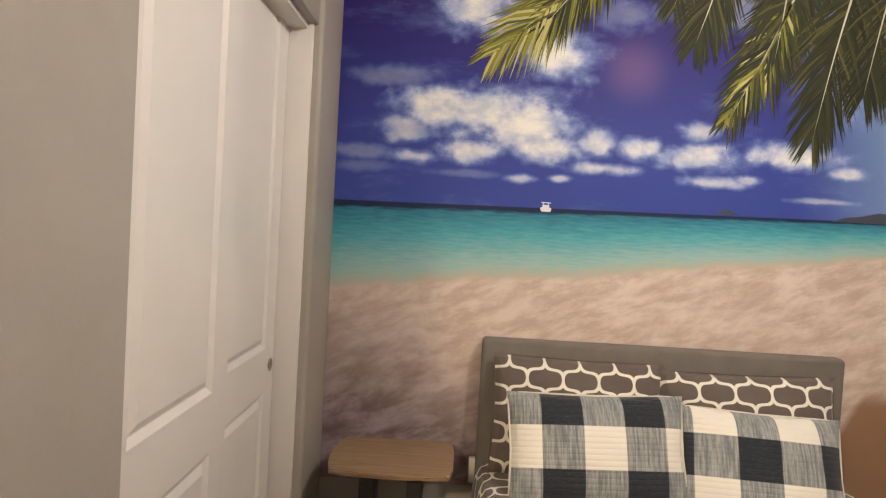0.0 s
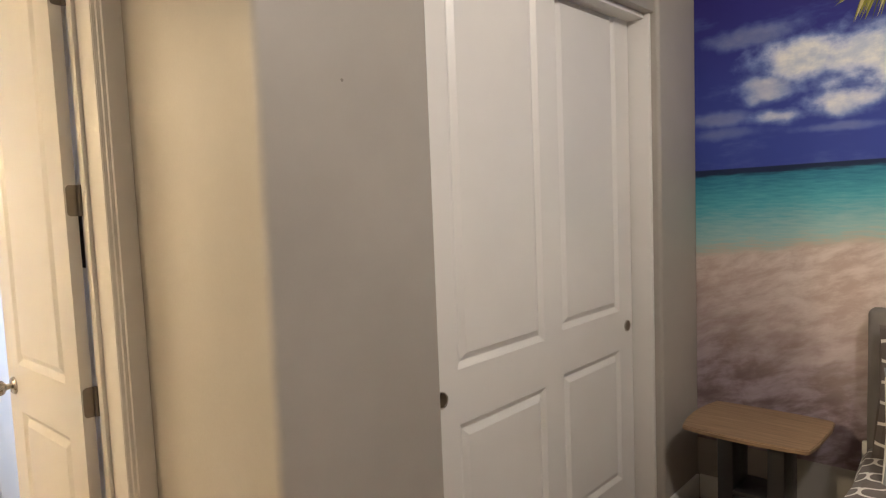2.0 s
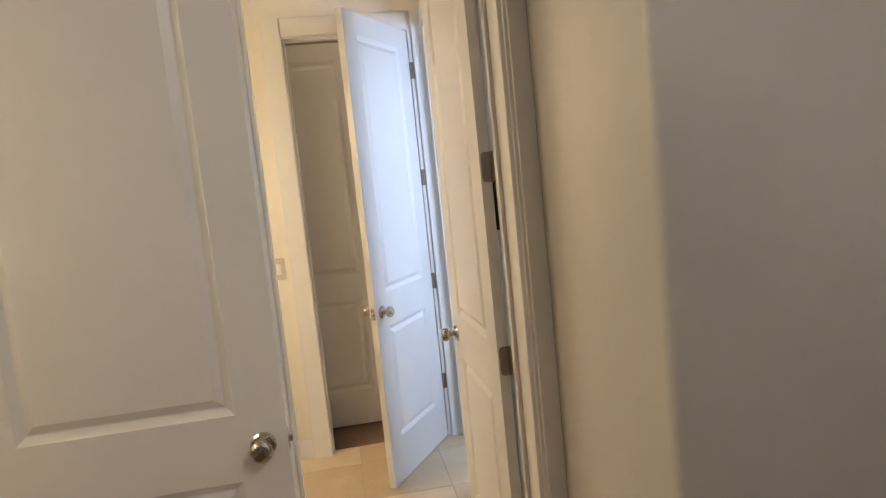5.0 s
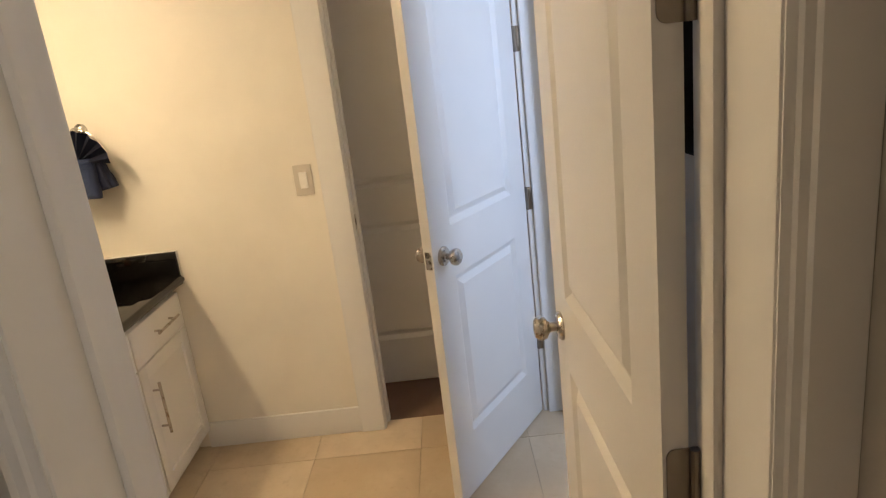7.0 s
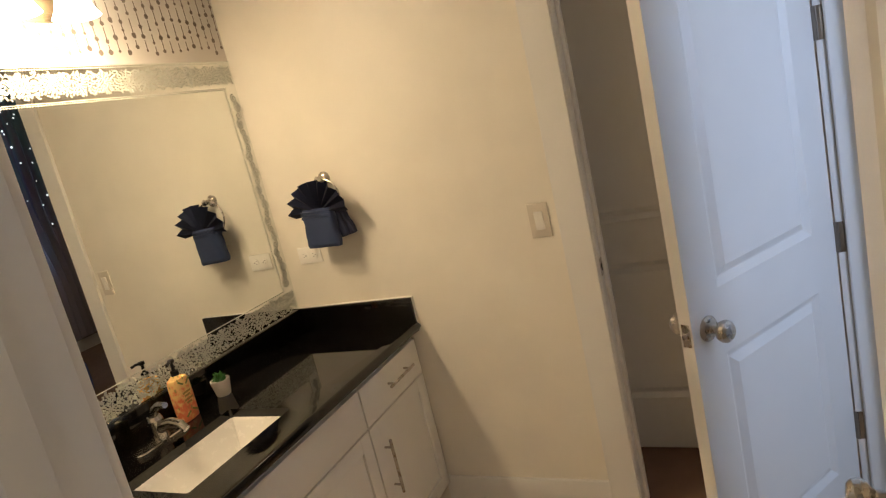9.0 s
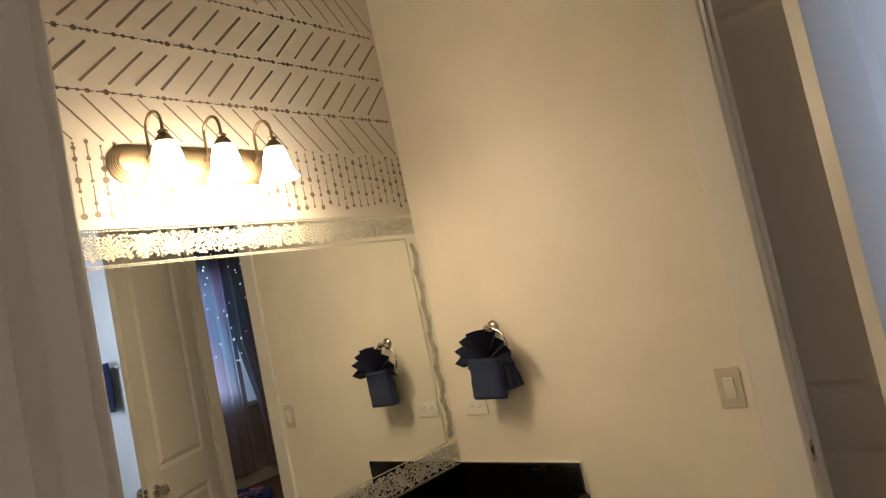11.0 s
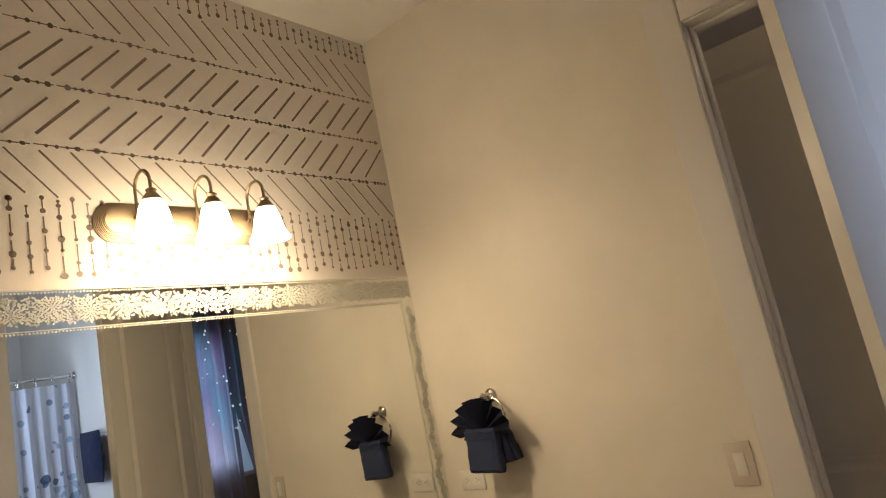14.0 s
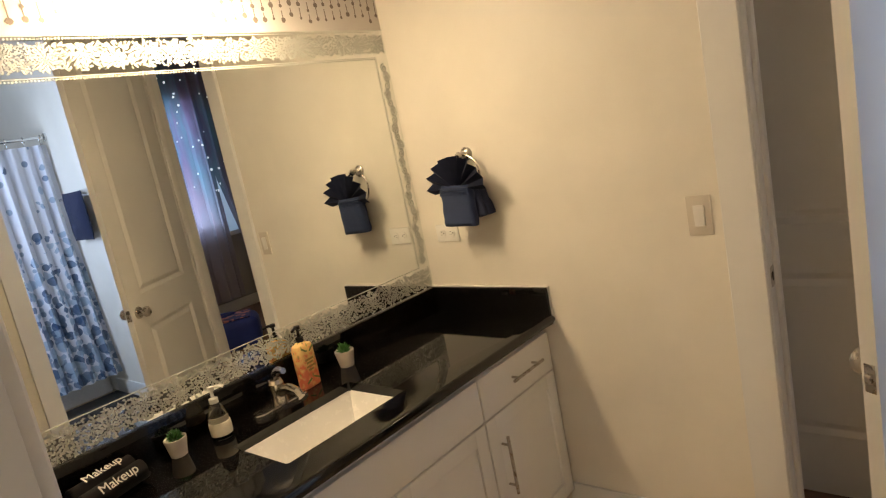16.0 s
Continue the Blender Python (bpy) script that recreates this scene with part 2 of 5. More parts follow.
    # wet sand with foam streaks
    down = m.math("SUBTRACT", shore, z)
    slant = m.vec(x, 0.0, m.math("ADD", z, m.math("MULTIPLY", x, -0.35)))
    swirl = m.noise(slant, 2.6, 3)
    slant = m.vec(m.math("ADD", x, m.math("MULTIPLY", swirl, 0.12)), 0.0, m.math("ADD", m.math("ADD", z, m.math("MULTIPLY", x, -0.30)), m.math("MULTIPLY", swirl, 0.12)))
    foam = m.noise(m.stretch(slant, 1.2, 1, 3.0), 4.2, 9, 0.66)
    spots = m.noise(m.stretch(slant, 1.0, 1, 2.2), 4.5, 5, 0.6)
    sand = m.mix(m.step(foam, 0.36, 0.64), (0.49, 0.38, 0.335), (0.68, 0.59, 0.545))
    low = m.step(m.math("SUBTRACT", down, m.math("MULTIPLY", x, 0.35)), 0.12, 0.8)
    dull = m.mix(m.step(spots, 0.36, 0.66), (0.15, 0.10, 0.105), (0.38, 0.31, 0.35))
    sand = m.mix(m.math("MULTIPLY", low, 0.97), sand, dull)
    dry = m.step(m.math("SUBTRACT", m.math("SUBTRACT", x, m.math("MULTIPLY", z, 0.55)), 1.50), -0.03, 0.03)
    sand = m.mix(m.math("MULTIPLY", dry, m.step(z, 0.80, 0.90, 1.0, 0.0)), sand, (0.28, 0.165, 0.105))
    col = m.mix(m.step(down, -0.012, 0.03), col, sand)
    return m.set(col, 0.6, Specular_IOR_Level=0.25)


CLOUDS = [
    (-0.10, 2.10, 0.20, 0.115, 1.0), (-0.25, 2.00, 0.13, 0.07, 0.8), (0.30, 2.06, 0.25, 0.135, 1.0), (0.08, 2.08, 0.22, 0.12, 1.0), (0.40, 1.93, 0.17, 0.065, 1.0),
    (0.66, 1.97, 0.10, 0.065, 0.95), (0.81, 1.96, 0.10, 0.05, 0.95), (1.12, 1.94, 0.20, 0.06, 0.95), (1.55, 1.96, 0.21, 0.065, 1.0),
    (0.43, 2.38, 0.18, 0.105, 1.0), (0.06, 2.56, 0.18, 0.11, 1.0), (0.75, 2.57, 0.14, 0.07, 0.35), (-0.30, 2.24, 0.20, 0.045, 0.4), (1.9, 2.45, 0.30, 0.25, 0.55), (1.25, 2.62, 0.2, 0.09, 0.5),
]
SMALL_CLOUDS = [
    (-0.22, 1.87, 0.115, 0.034, 0.9), (0.06, 1.91, 0.16, 0.052, 0.95), (0.66, 1.86, 0.15, 0.028, 0.85), (1.11, 2.05, 0.08, 0.045, 0.8), (0.89, 1.97, 0.07, 0.04, 0.85),
    (1.19, 1.82, 0.15, 0.026, 0.85), (1.82, 1.89, 0.09, 0.034, 0.9), (-0.46, 1.88, 0.15, 0.035, 0.40), (-0.43, 1.81, 0.18, 0.028, 0.30), (0.29, 1.79, 0.07, 0.02, 0.8), (0.48, 1.80, 0.05, 0.018, 0.8),
    (1.36, 1.84, 0.06, 0.02, 0.8), (1.75, 1.76, 0.16, 0.014, 0.6), (0.05, 1.80, 0.16, 0.018, 0.3),
]
MURAL = mural_print()


def frond_print(name, low, mid, high):
    m = Nodes(name)
    pick = m.node("ShaderNodeNewGeometry").outputs["Random Per Island"]
    c = m.mix(m.step(pick, 0.0, 0.62), low, mid)
    return m.set(m.mix(m.step(pick, 0.72, 1.0), c, high), 0.75)


FROND_GREEN = frond_print("printed_frond_green", (0.010, 0.013, 0.007), (0.027, 0.033, 0.010), (0.10, 0.09, 0.022))
FROND_GOLD = frond_print("printed_frond_gold", (0.07, 0.08, 0.010), (0.25, 0.245, 0.035), (0.55, 0.50, 0.22))
FROND_RIB = plain("printed_frond_rib", (0.62, 0.60, 0.48), 0.45)
PRINT_WHITE = plain("printed_white", (0.8, 0.82, 0.84), 0.45)
PRINT_ROCK = plain("printed_rock", (0.05, 0.06, 0.09), 0.45)


def glow(name, colour, strength, base=(0.9, 0.87, 0.8)):
    m = Nodes(name)
    return m.set(base, 0.3, Emission_Color=colour, Emission_Strength=strength)


SHADE_GLASS = glow("lit_frosted_glass", (1.0, 0.80, 0.53), 50.0)
LAMP_GLASS = glow("lit_ceiling_glass", (1.0, 0.92, 0.82), 4.0)


def mirror_silver():
    m = Nodes("mirror_silver")
    return m.set((0.86, 0.88, 0.86), 0.0, 1.0)


SILVER = mirror_silver()
FROST = plain("frosted_line", (0.64, 0.64, 0.57), 0.7)
STENCIL = plain("stencil_paint_taupe", (0.22, 0.175, 0.145), 0.5, 0, 0.2, 60)
STENCIL_WALL = paint("stencilled_wall_paint", (0.76, 0.70, 0.645), 0.5, 160, 0.2)


def curtain_cloth(name, kind):
    m = Nodes(name)
    x, y, z = m.xyz(m.where())
    p = m.where()
    if kind == "shower":
        col = (0.82, 0.83, 0.90)
        flat = m.vec(m.math("MULTIPLY", x, 1.35), 0.0, z)
        for scale, size, top in ((15.0, 0.50, 0.10), (20.0, 0.56, 0.03), (12.0, 0.54, 0.0)):
            cells = m.node("ShaderNodeTexVoronoi")
            cells.inputs["Scale"].default_value = scale
            m.link(flat, cells.inputs["Vector"])
            pick = m.xyz(cells.outputs["Color"])
            on = m.math("MULTIPLY", m.step(cells.outputs["Distance"], size - 0.05, size, 1.0, 0.0), m.math("LESS_THAN", pick[0], m.step(z, 0.65, 1.55, 0.85, top)))
            blue = m.mix(pick[1], (0.045, 0.10, 0.21), (0.48, 0.60, 0.74))
            col = m.mix(m.math("MULTIPLY", on, 0.88), col, blue)
    else:
        band = m.noise(m.stretch(p, 2.2, 2.2, 0.5), 2.0, 4)
        col = m.mix(m.step(band, 0.35, 0.65), (0.17, 0.13, 0.21), (0.14, 0.25, 0.31))
        low = m.step(m.math("ADD", z, m.math("MULTIPLY", band, 0.8)), 1.0, 2.3, 1.0, 0.0)
        col = m.mix(low, col, (0.42, 0.37, 0.42))
    m.set(col, 0.8)
    tr = m.node("ShaderNodeBsdfTranslucent")
    m.link(col, tr.inputs[0])
    mx = m.node("ShaderNodeMixShader")
    mx.inputs[0].default_value = 0.4 if kind == "shower" else 0.3
    m.link(m.bsdf.outputs[0], mx.inputs[1]), m.link(tr.outputs[0], mx.inputs[2]), m.link(mx.outputs[0], m.out.inputs[0])
    return m.mat


SHOWER_CLOTH, GALAXY_CLOTH = curtain_cloth("bubble_print_cloth", "shower"), curtain_cloth("night_sky_cloth", "galaxy")
STAR = glow("daylit_pinhole", (0.75, 0.88, 1.0), 2.5)
DAYLIT = glow("daylit_window", (0.36, 0.62, 1.0), 0.5)
GLASS = Nodes("window_glass").set((0.9, 0.95, 1.0), 0.02, Transmission_Weight=1.0)

# ================= mesh helpers =================


def box_bm(x0, x1, y0, y1, z0, z1, bevel=0.0, seg=2):
    bm = bmesh.new()
    bmesh.ops.create_cube(bm, size=1.0, matrix=Matrix.LocRotScale(((x0 + x1) / 2, (y0 + y1) / 2, (z0 + z1) / 2), None, (abs(x1 - x0), abs(y1 - y0), abs(z1 - z0))))
    if bevel:
        bmesh.ops.bevel(bm, geom=bm.edges[:], offset=bevel, segments=seg, profile=0.5, affect="EDGES")
    return bm


def join(*bms):
    out = bmesh.new()
    for b in bms:
        me = bpy.data.meshes.new("tmp")
        b.to_mesh(me)
        b.free()
        out.from_mesh(me)
        bpy.data.meshes.remove(me)
    return out


def boxes_bm(rows, bevel=0.0):
    return join(*(box_bm(*r, bevel=bevel) for r in rows))


def prism_bm(poly, z0, z1):
    bm = bmesh.new()
    low = [bm.verts.new((x, y, z0)) for x, y in poly]
    top = [bm.verts.new((x, y, z1)) for x, y in poly]
    bm.faces.new(low[::-1]), bm.faces.new(top)
    n = len(poly)
    for i in range(n):
        bm.faces.new((low[i], low[(i + 1) % n], top[(i + 1) % n], top[i]))
    bmesh.ops.recalc_face_normals(bm, faces=bm.faces[:])
    return bm


def arc(cx, cy, r, a0, a1, n=8):
    return [(cx + r * math.cos(radians(a0 + (a1 - a0) * i / n)), cy + r * math.sin(radians(a0 + (a1 - a0) * i / n))) for i in range(n + 1)]


def lathe_bm(profile, seg=24, axis="z"):
    """A turned body from (radius, height) pairs."""
    bm = bmesh.new()
    rings = []
    for r, h in profile:
        ring = []
        for i in range(seg):
            a = 2 * math.pi * i / seg
            u, v = max(r, 1e-5) * math.cos(a), max(r, 1e-5) * math.sin(a)
            ring.append(bm.verts.new({"z": (u, v, h), "y": (u, h, v), "x": (h, u, v)}[axis]))
        rings.append(ring)
    for a, b in zip(rings, rings[1:]):
        for i in range(seg):
            bm.faces.new((a[i], a[(i + 1) % seg], b[(i + 1) % seg], b[i]))
    bm.faces.new(rings[0][::-1]), bm.faces.new(rings[-1])
    bmesh.ops.recalc_face_normals(bm, faces=bm.faces[:])
    return bm


def tube_bm(points, r, seg=10):
    """A round bar along a line of points."""
    bm = bmesh.new()
    pts = [Vector(p) for p in points]
    rings = []
    side = None
    for i, p in enumerate(pts):
        d = (pts[min(i + 1, len(pts) - 1)] - pts[max(i - 1, 0)]).normalized()
        if side is None:
            side = d.orthogonal().normalized()
        side = (side - d * side.dot(d)).normalized()
        up = d.cross(side)
        rr = r(i / (len(pts) - 1)) if callable(r) else r
        rings.append([bm.verts.new(p + (side * math.cos(2 * math.pi * k / seg) + up * math.sin(2 * math.pi * k / seg)) * rr) for k in range(seg)])
    for a, b in zip(rings, rings[1:]):
        for k in range(seg):
            bm.faces.new((a[k], a[(k + 1) % seg], b[(k + 1) % seg], b[k]))
    bm.faces.new(rings[0][::-1]), bm.faces.new(rings[-1])
    bmesh.ops.recalc_face_normals(bm, faces=bm.faces[:])
    return bm


def moved(bm, m):
    bmesh.ops.transform(bm, matrix=m, verts=bm.verts[:])
    return bm


def mesh_of(name, bm, material, smooth=True, angle=24):
    me = bpy.data.meshes.new(name)
    bm.to_mesh(me)
    bm.free()
    if material:
        me.materials.append(material)
    if smooth:
        me.polygons.foreach_set("use_smooth", [True] * len(me.polygons))
        me.set_sharp_from_angle(angle=radians(angle))
    return me


def part(name, bm, material, parent, label="", smooth=True):
    ob = new(name, mesh_of(name, bm, material, smooth))
    ob.parent = parent
    if label:
        tagged(ob, label)
    return ob


def thing(name, m, label, category, group="", kind=""):
    ob = new(name)
    ob.empty_display_size = 0.1
    ob.matrix_world = m if isinstance(m, Matrix) else Matrix.Translation(m)
    return tagged(ob, label, category, group, kind)


def solid(name, bm, material, label, category, kind="", smooth=True):
    return tagged(new(name, mesh_of(name, bm, material, smooth)), label, category, "", kind)


def structure(name, bm, material, label, category, smooth=True):
    return solid(name, bm, material, label, category, "structure", smooth)


# ================= large structure =================
H = 3.05          # ceilings
DOOR_H = 2.44
T = 0.12

# bedroom: closet wall with rounded corners, return wall to the bath doorway
R = 0.020
RET = 0.672       # face of the return wall
structure("wall_closet_south", prism_bm([(-0.72, 1.20)] + [(-0.72, RET + 0.12), (-1.46, RET + 0.12), (-1.46, RET)] + arc(-0.632 - R, RET + R, R, -90, 0) + arc(-0.615, 1.185, 0.015, 0, 90, 5), 0, H), WALL,
          "warm grey painted wall beside the closet, rounded corner", "wall")
structure("wall_closet_north", prism_bm([(-0.72, 3.06), (-0.72, 2.66)] + arc(-0.60, 2.68, 0.02, -90, 0, 6) + [(-0.58, 3.06)], 0, H), WALL, "narrow painted wall strip beside the closet", "wall")
structure("wall_closet_header", box_bm(-0.72, -0.60, 1.20, 2.66, 2.335, H, 0.006), WALL, "painted header over the closet doors", "wall")
structure("wall_closet_back", box_bm(-1.34, -1.26, 0.78, 3.06, 0, H), WALL, "plain back wall of the closet", "wall")
structure("wall_mural", box_bm(-1.46, 3.32, 3.06, 3.18, 0, H), WALL, "painted wall that carries the beach mural", "wall")
structure("wall_east", box_bm(3.20, 3.32, -0.95, 3.06, 0, H), WALL, "plain painted bedroom wall", "wall")
structure("wall_south", boxes_bm([(-0.40, 3.32, -1.07, -0.95, 0, H), (-1.46, -1.22, -1.07, -0.95, 0, H), (-1.22, -0.40, -1.07, -0.95, 2.47, H)]), WALL, "painted bedroom wall with the entry doorway", "wall")
structure("wall_hall", boxes_bm([(-1.46, 0.4, -2.2, -2.1, 0, H), (-1.46, -1.36, -2.1, -1.07, 0, H), (0.3, 0.4, -2.1, -1.07, 0, H)]), WALL, "plain wall of the dark hall", "wall")
# wall with the bath doorway
structure("wall_bath_door", boxes_bm([(-1.46, -1.32, -0.95, -0.135, 0, H), (-1.46, -1.32, 0.610, RET, 0, H), (-1.46, -1.32, -0.135, 0.610, 2.47, H)]), WALL, "painted wall with the bathroom doorway", "wall")
# bathroom
structure("wall_bath_south", box_bm(-3.47, -1.46, -1.54, -1.42, 0, H), STENCIL_WALL, "painted vanity wall with taupe stencil pattern", "wall")
structure("wall_bath_east", box_bm(-1.50, -1.46, -1.42, -0.135, 0, H), BATH_WALL, "plain cream bathroom wall beside the doorway", "wall")
structure("wall_bath_west", boxes_bm([(-3.47, -3.35, -1.42, -0.12, 0, H), (-3.47, -3.35, 0.63, 3.42, 0, H), (-3.47, -3.35, -0.12, 0.63, 2.47, H)]), BATH_WALL, "cream painted wall with light switch and hand towel", "wall")
structure("wall_bath_north", boxes_bm([(-3.35, -3.30, 0.70, 0.82, 0, H), (-2.48, -1.46, 0.70, 0.82, 0, H), (-3.30, -2.48, 0.70, 0.82, 2.47, H), (-1.50, -1.46, 0.610, 0.70, 0, H)]), BATH_WALL, "cream painted wall with the shower room opening", "wall")
structure("wall_shower_north", box_bm(-3.47, -1.46, 3.42, 3.54, 0, H), BATH_WALL, "plain wall behind the bathtub", "wall")
structure("wall_shower_east", boxes_bm([(-1.96, -1.86, 0.82, 1.395, 0, H), (-1.96, -1.86, 2.245, 3.42, 0, H), (-1.96, -1.86, 1.395, 2.245, 0, 1.2), (-1.96, -1.86, 1.395, 2.245, 2.3, H)]), BATH_WALL, "shower room wall with a window", "wall")
# room beyond
structure("wall_far_north", box_bm(-6.2, -3.47, 3.46, 3.58, 0, H), WALL, "far bedroom wall behind the star curtains", "wall")
structure("wall_far_west", box_bm(-6.32, -6.2, -0.8, 3.58, 0, H), WALL, "plain far bedroom wall", "wall")
structure("wall_far_south", box_bm(-6.2, -3.47, -0.92, -0.8, 0, H), WALL, "plain far bedroom wall", "wall")
structure("wall_far_east", box_bm(-3.59, -3.471, 3.06, 3.58, 0, H), WALL, "short plain wall", "wall")
# floors and ceilings
structure("floor_bedroom", box_bm(-1.40, 3.32, -2.2, 3.18, -0.06, 0), CARPET, "brown carpet floor of the bedroom", "floor")
structure("floor_far_room", box_bm(-6.32, -3.41, -0.92, 3.58, -0.06, 0.0), CARPET, "dark brown floor of the far room", "floor")
bath_floor = structure("floor_bath", box_bm(-3.41, -1.40, -1.54, 3.54, -0.06, -0.004), GROUT, "beige tiled bathroom floor", "floor")
structure("ceiling_all", box_bm(-6.32, 3.32, -2.2, 3.58, H, H + 0.1), CEIL, "plain painted ceiling", "ceiling")

# trim: jamb liners, casings and baseboards


def casing_bm(width, thick=0.018):
    """Flat casing board, one metre long along z, with a stepped inner edge."""
    return [(0, 0), (width, 0), (width, thick), (width * 0.32, thick), (width * 0.28, thick * 0.72), (width * 0.16, thick * 0.72), (width * 0.12, thick * 0.5), (0, thick * 0.42)]


def casing(name, inner, plane, side, axis, z0, z1, width, label, flat=False):
    """An upright casing: from the inner edge outwards (side +1 or -1) on a wall plane; axis names the wall's normal (+x, -x, +y, -y)."""
    prof = [(0, 0), (width, 0), (width, 0.016), (width - 0.002, 0.018), (0.004, 0.018), (0, 0.015)] if flat else casing_bm(width)
    s = 1 if axis[0] == "+" else -1
    if axis[1] == "x":
        pts = [(plane + s * v, inner + side * u) for u, v in prof]
    else:
        pts = [(inner + side * u, plane + s * v) for u, v in prof]
    return structure(name, prism_bm(pts, z0, z1), WHITE, label, "trim")


def head_casing(name, a, b, plane, axis, z0, width, label):
    s = 1 if axis[0] == "+" else -1
    if axis[1] == "x":
        bm = box_bm(plane, plane + s * 0.018, a, b, z0, z0 + width, 0.003)
    else:
        bm = box_bm(a, b, plane, plane + s * 0.018, z0, z0 + width, 0.003)
    return structure(name, bm, WHITE, label, "trim")


CW = 0.095
# bath doorway (clear 0.69 wide)
structure("jamb_bath_door", boxes_bm([(-1.505, -1.315, -0.135, -0.115, 0, 2.47), (-1.505, -1.315, 0.590, 0.610, 0, 2.47), (-1.505, -1.315, -0.115, 0.590, 2.45, 2.47),
                                      (-1.455, -1.42, -0.115, -0.103, 0, 2.45), (-1.455, -1.42, 0.578, 0.590, 0, 2.45), (-1.455, -1.42, -0.103, 0.578, 2.438, 2.45)], 0.002), WHITE, "white door jamb with stop", "trim")
casing("trim_bath_door_right", 0.593, -1.32, 1, "+x", 0, 2.555, 0.078, "white moulded door casing")
casing("trim_bath_door_left", -0.119, -1.32, -1, "+x", 0, 2.555, CW, "white moulded door casing")
head_casing("trim_bath_door_head", -0.119, 0.593, -1.32, "+x", 2.4555, 0.10, "white door head casing")
casing("trim_bath_inner_left", -0.119, -1.50, -1, "-x", 0, 2.555, CW, "white moulded door casing", flat=True)
casing("trim_bath_inner_right", 0.602, -1.50, 1, "-x", 0, 2.555, 0.094, "white moulded door casing", flat=True)
# far doorway in the west wall
structure("jamb_far_door", boxes_bm([(-3.475, -3.345, -0.12, -0.10, 0, 2.47), (-3.475, -3.345, 0.61, 0.63, 0, 2.47), (-3.475, -3.345, -0.10, 0.61, 2.45, 2.47),
                                     (-3.43, -3.395, -0.10, -0.088, 0, 2.45), (-3.43, -3.395, 0.598, 0.61, 0, 2.45), (-3.43, -3.395, -0.088, 0.598, 2.438, 2.45)], 0.002), WHITE, "white door jamb with stop", "trim")
casing("trim_far_door_left", -0.104, -3.35, -1, "+x", 0, 2.555, 0.105, "flat white door casing", flat=True)
casing("trim_far_door_right", 0.634, -3.35, 1, "+x", 0, 2.555, 0.065, "flat white door casing", flat=True)
for hz in (0.353, 0.976, 1.598, 2.220):
    part("hinge_plate", box_bm(-3.3455, -3.3425, 0.611, 0.631, hz - 0.047, hz + 0.047, 0.001), DARKNICKEL, bpy.data.objects["jamb_far_door"], "dull nickel hinge plate")
head_casing("trim_far_door_head", -0.10, 0.61, -3.35, "+x", 2.455, 0.10, "flat white door head casing")
# shower room opening
structure("jamb_shower", boxes_bm([(-3.31, -3.29, 0.695, 0.825, 0, 2.47), (-2.49, -2.47, 0.695, 0.825, 0, 2.47), (-3.29, -2.49, 0.695, 0.825, 2.45, 2.47)], 0.002), WHITE, "white jamb of the shower room opening", "trim")
casing("trim_shower_right", -2.486, 0.70, 1, "-y", 0, 2.555, CW, "flat white casing", flat=True)
head_casing("trim_shower_head", -3.29, -2.395, 0.70, "-y", 2.455, 0.10, "flat white head casing")
# closet: white liner board
structure("jamb_closet", boxes_bm([(-0.73, -0.618, 2.640, 2.662, 0, 2.335), (-0.73, -0.625, 1.198, 1.215, 0, 2.335)], 0.003), WHITE, "white liner board of the closet opening", "trim")
structure("closet_track", box_bm(-0.735, -0.64, 1.215, 2.64, 2.315, 2.334), WHITE, "white sliding door track cover", "trim")


def baseboard(name, x0, x1, y0, y1, label="white painted baseboard"):
    return structure(name, box_bm(x0, x1, y0, y1, 0, 0.122, 0.003), WHITE, label, "trim")


baseboard("baseboard_west", -3.35, -3.336, -0.90, -0.205)
baseboard("baseboard_closet_north", -0.58, -0.566, 2.685, 3.046)
baseboard("baseboard_mural", -0.566, 3.19, 3.046, 3.06)
structure("baseboard_closet_south", prism_bm([(-0.6315, 0.700), (-0.6165, 0.700), (-0.5875, 1.183), (-0.6015, 1.183)], 0, 0.122), WHITE, "white painted baseboard", "trim")
baseboard("baseboard_return", -1.30, -0.66, RET - 0.014, RET)
baseboard("baseboard_shower_west", -3.35, -3.336, 0.84, 2.25)
baseboard("baseboard_far_north", -6.2, -3.6, 3.446, 3.46)

# ================= doors =================


def panel_bm(x0, x1, z0, z1, y, out):
    """A moulded panel outline sunk into a door face at y; out is the face's direction along y."""
    bm = bmesh.new()
    loops = []
    for inset, depth in ((0.0, 0.0), (0.020, 0.012), (0.024, 0.012), (0.046, 0.001)):
        loops.append([bm.verts.new((x, y - out * depth, z)) for x, z in
                      ((x0 + inset, z0 + inset), (x1 - inset, z0 + inset), (x1 - inset, z1 - inset), (x0 + inset, z1 - inset))])
    for a, b in zip(loops, loops[1:]):
        for i in range(4):
            bm.faces.new((a[i], a[(i + 1) % 4], b[(i + 1) % 4], b[i]))
    bm.faces.new(loops[-1])
    bmesh.ops.recalc_face_normals(bm, faces=bm.faces[:])
    if (bm.faces[:][-1].normal.y > 0) != (out > 0):
        bmesh.ops.reverse_faces(bm, faces=bm.faces[:])
    return bm


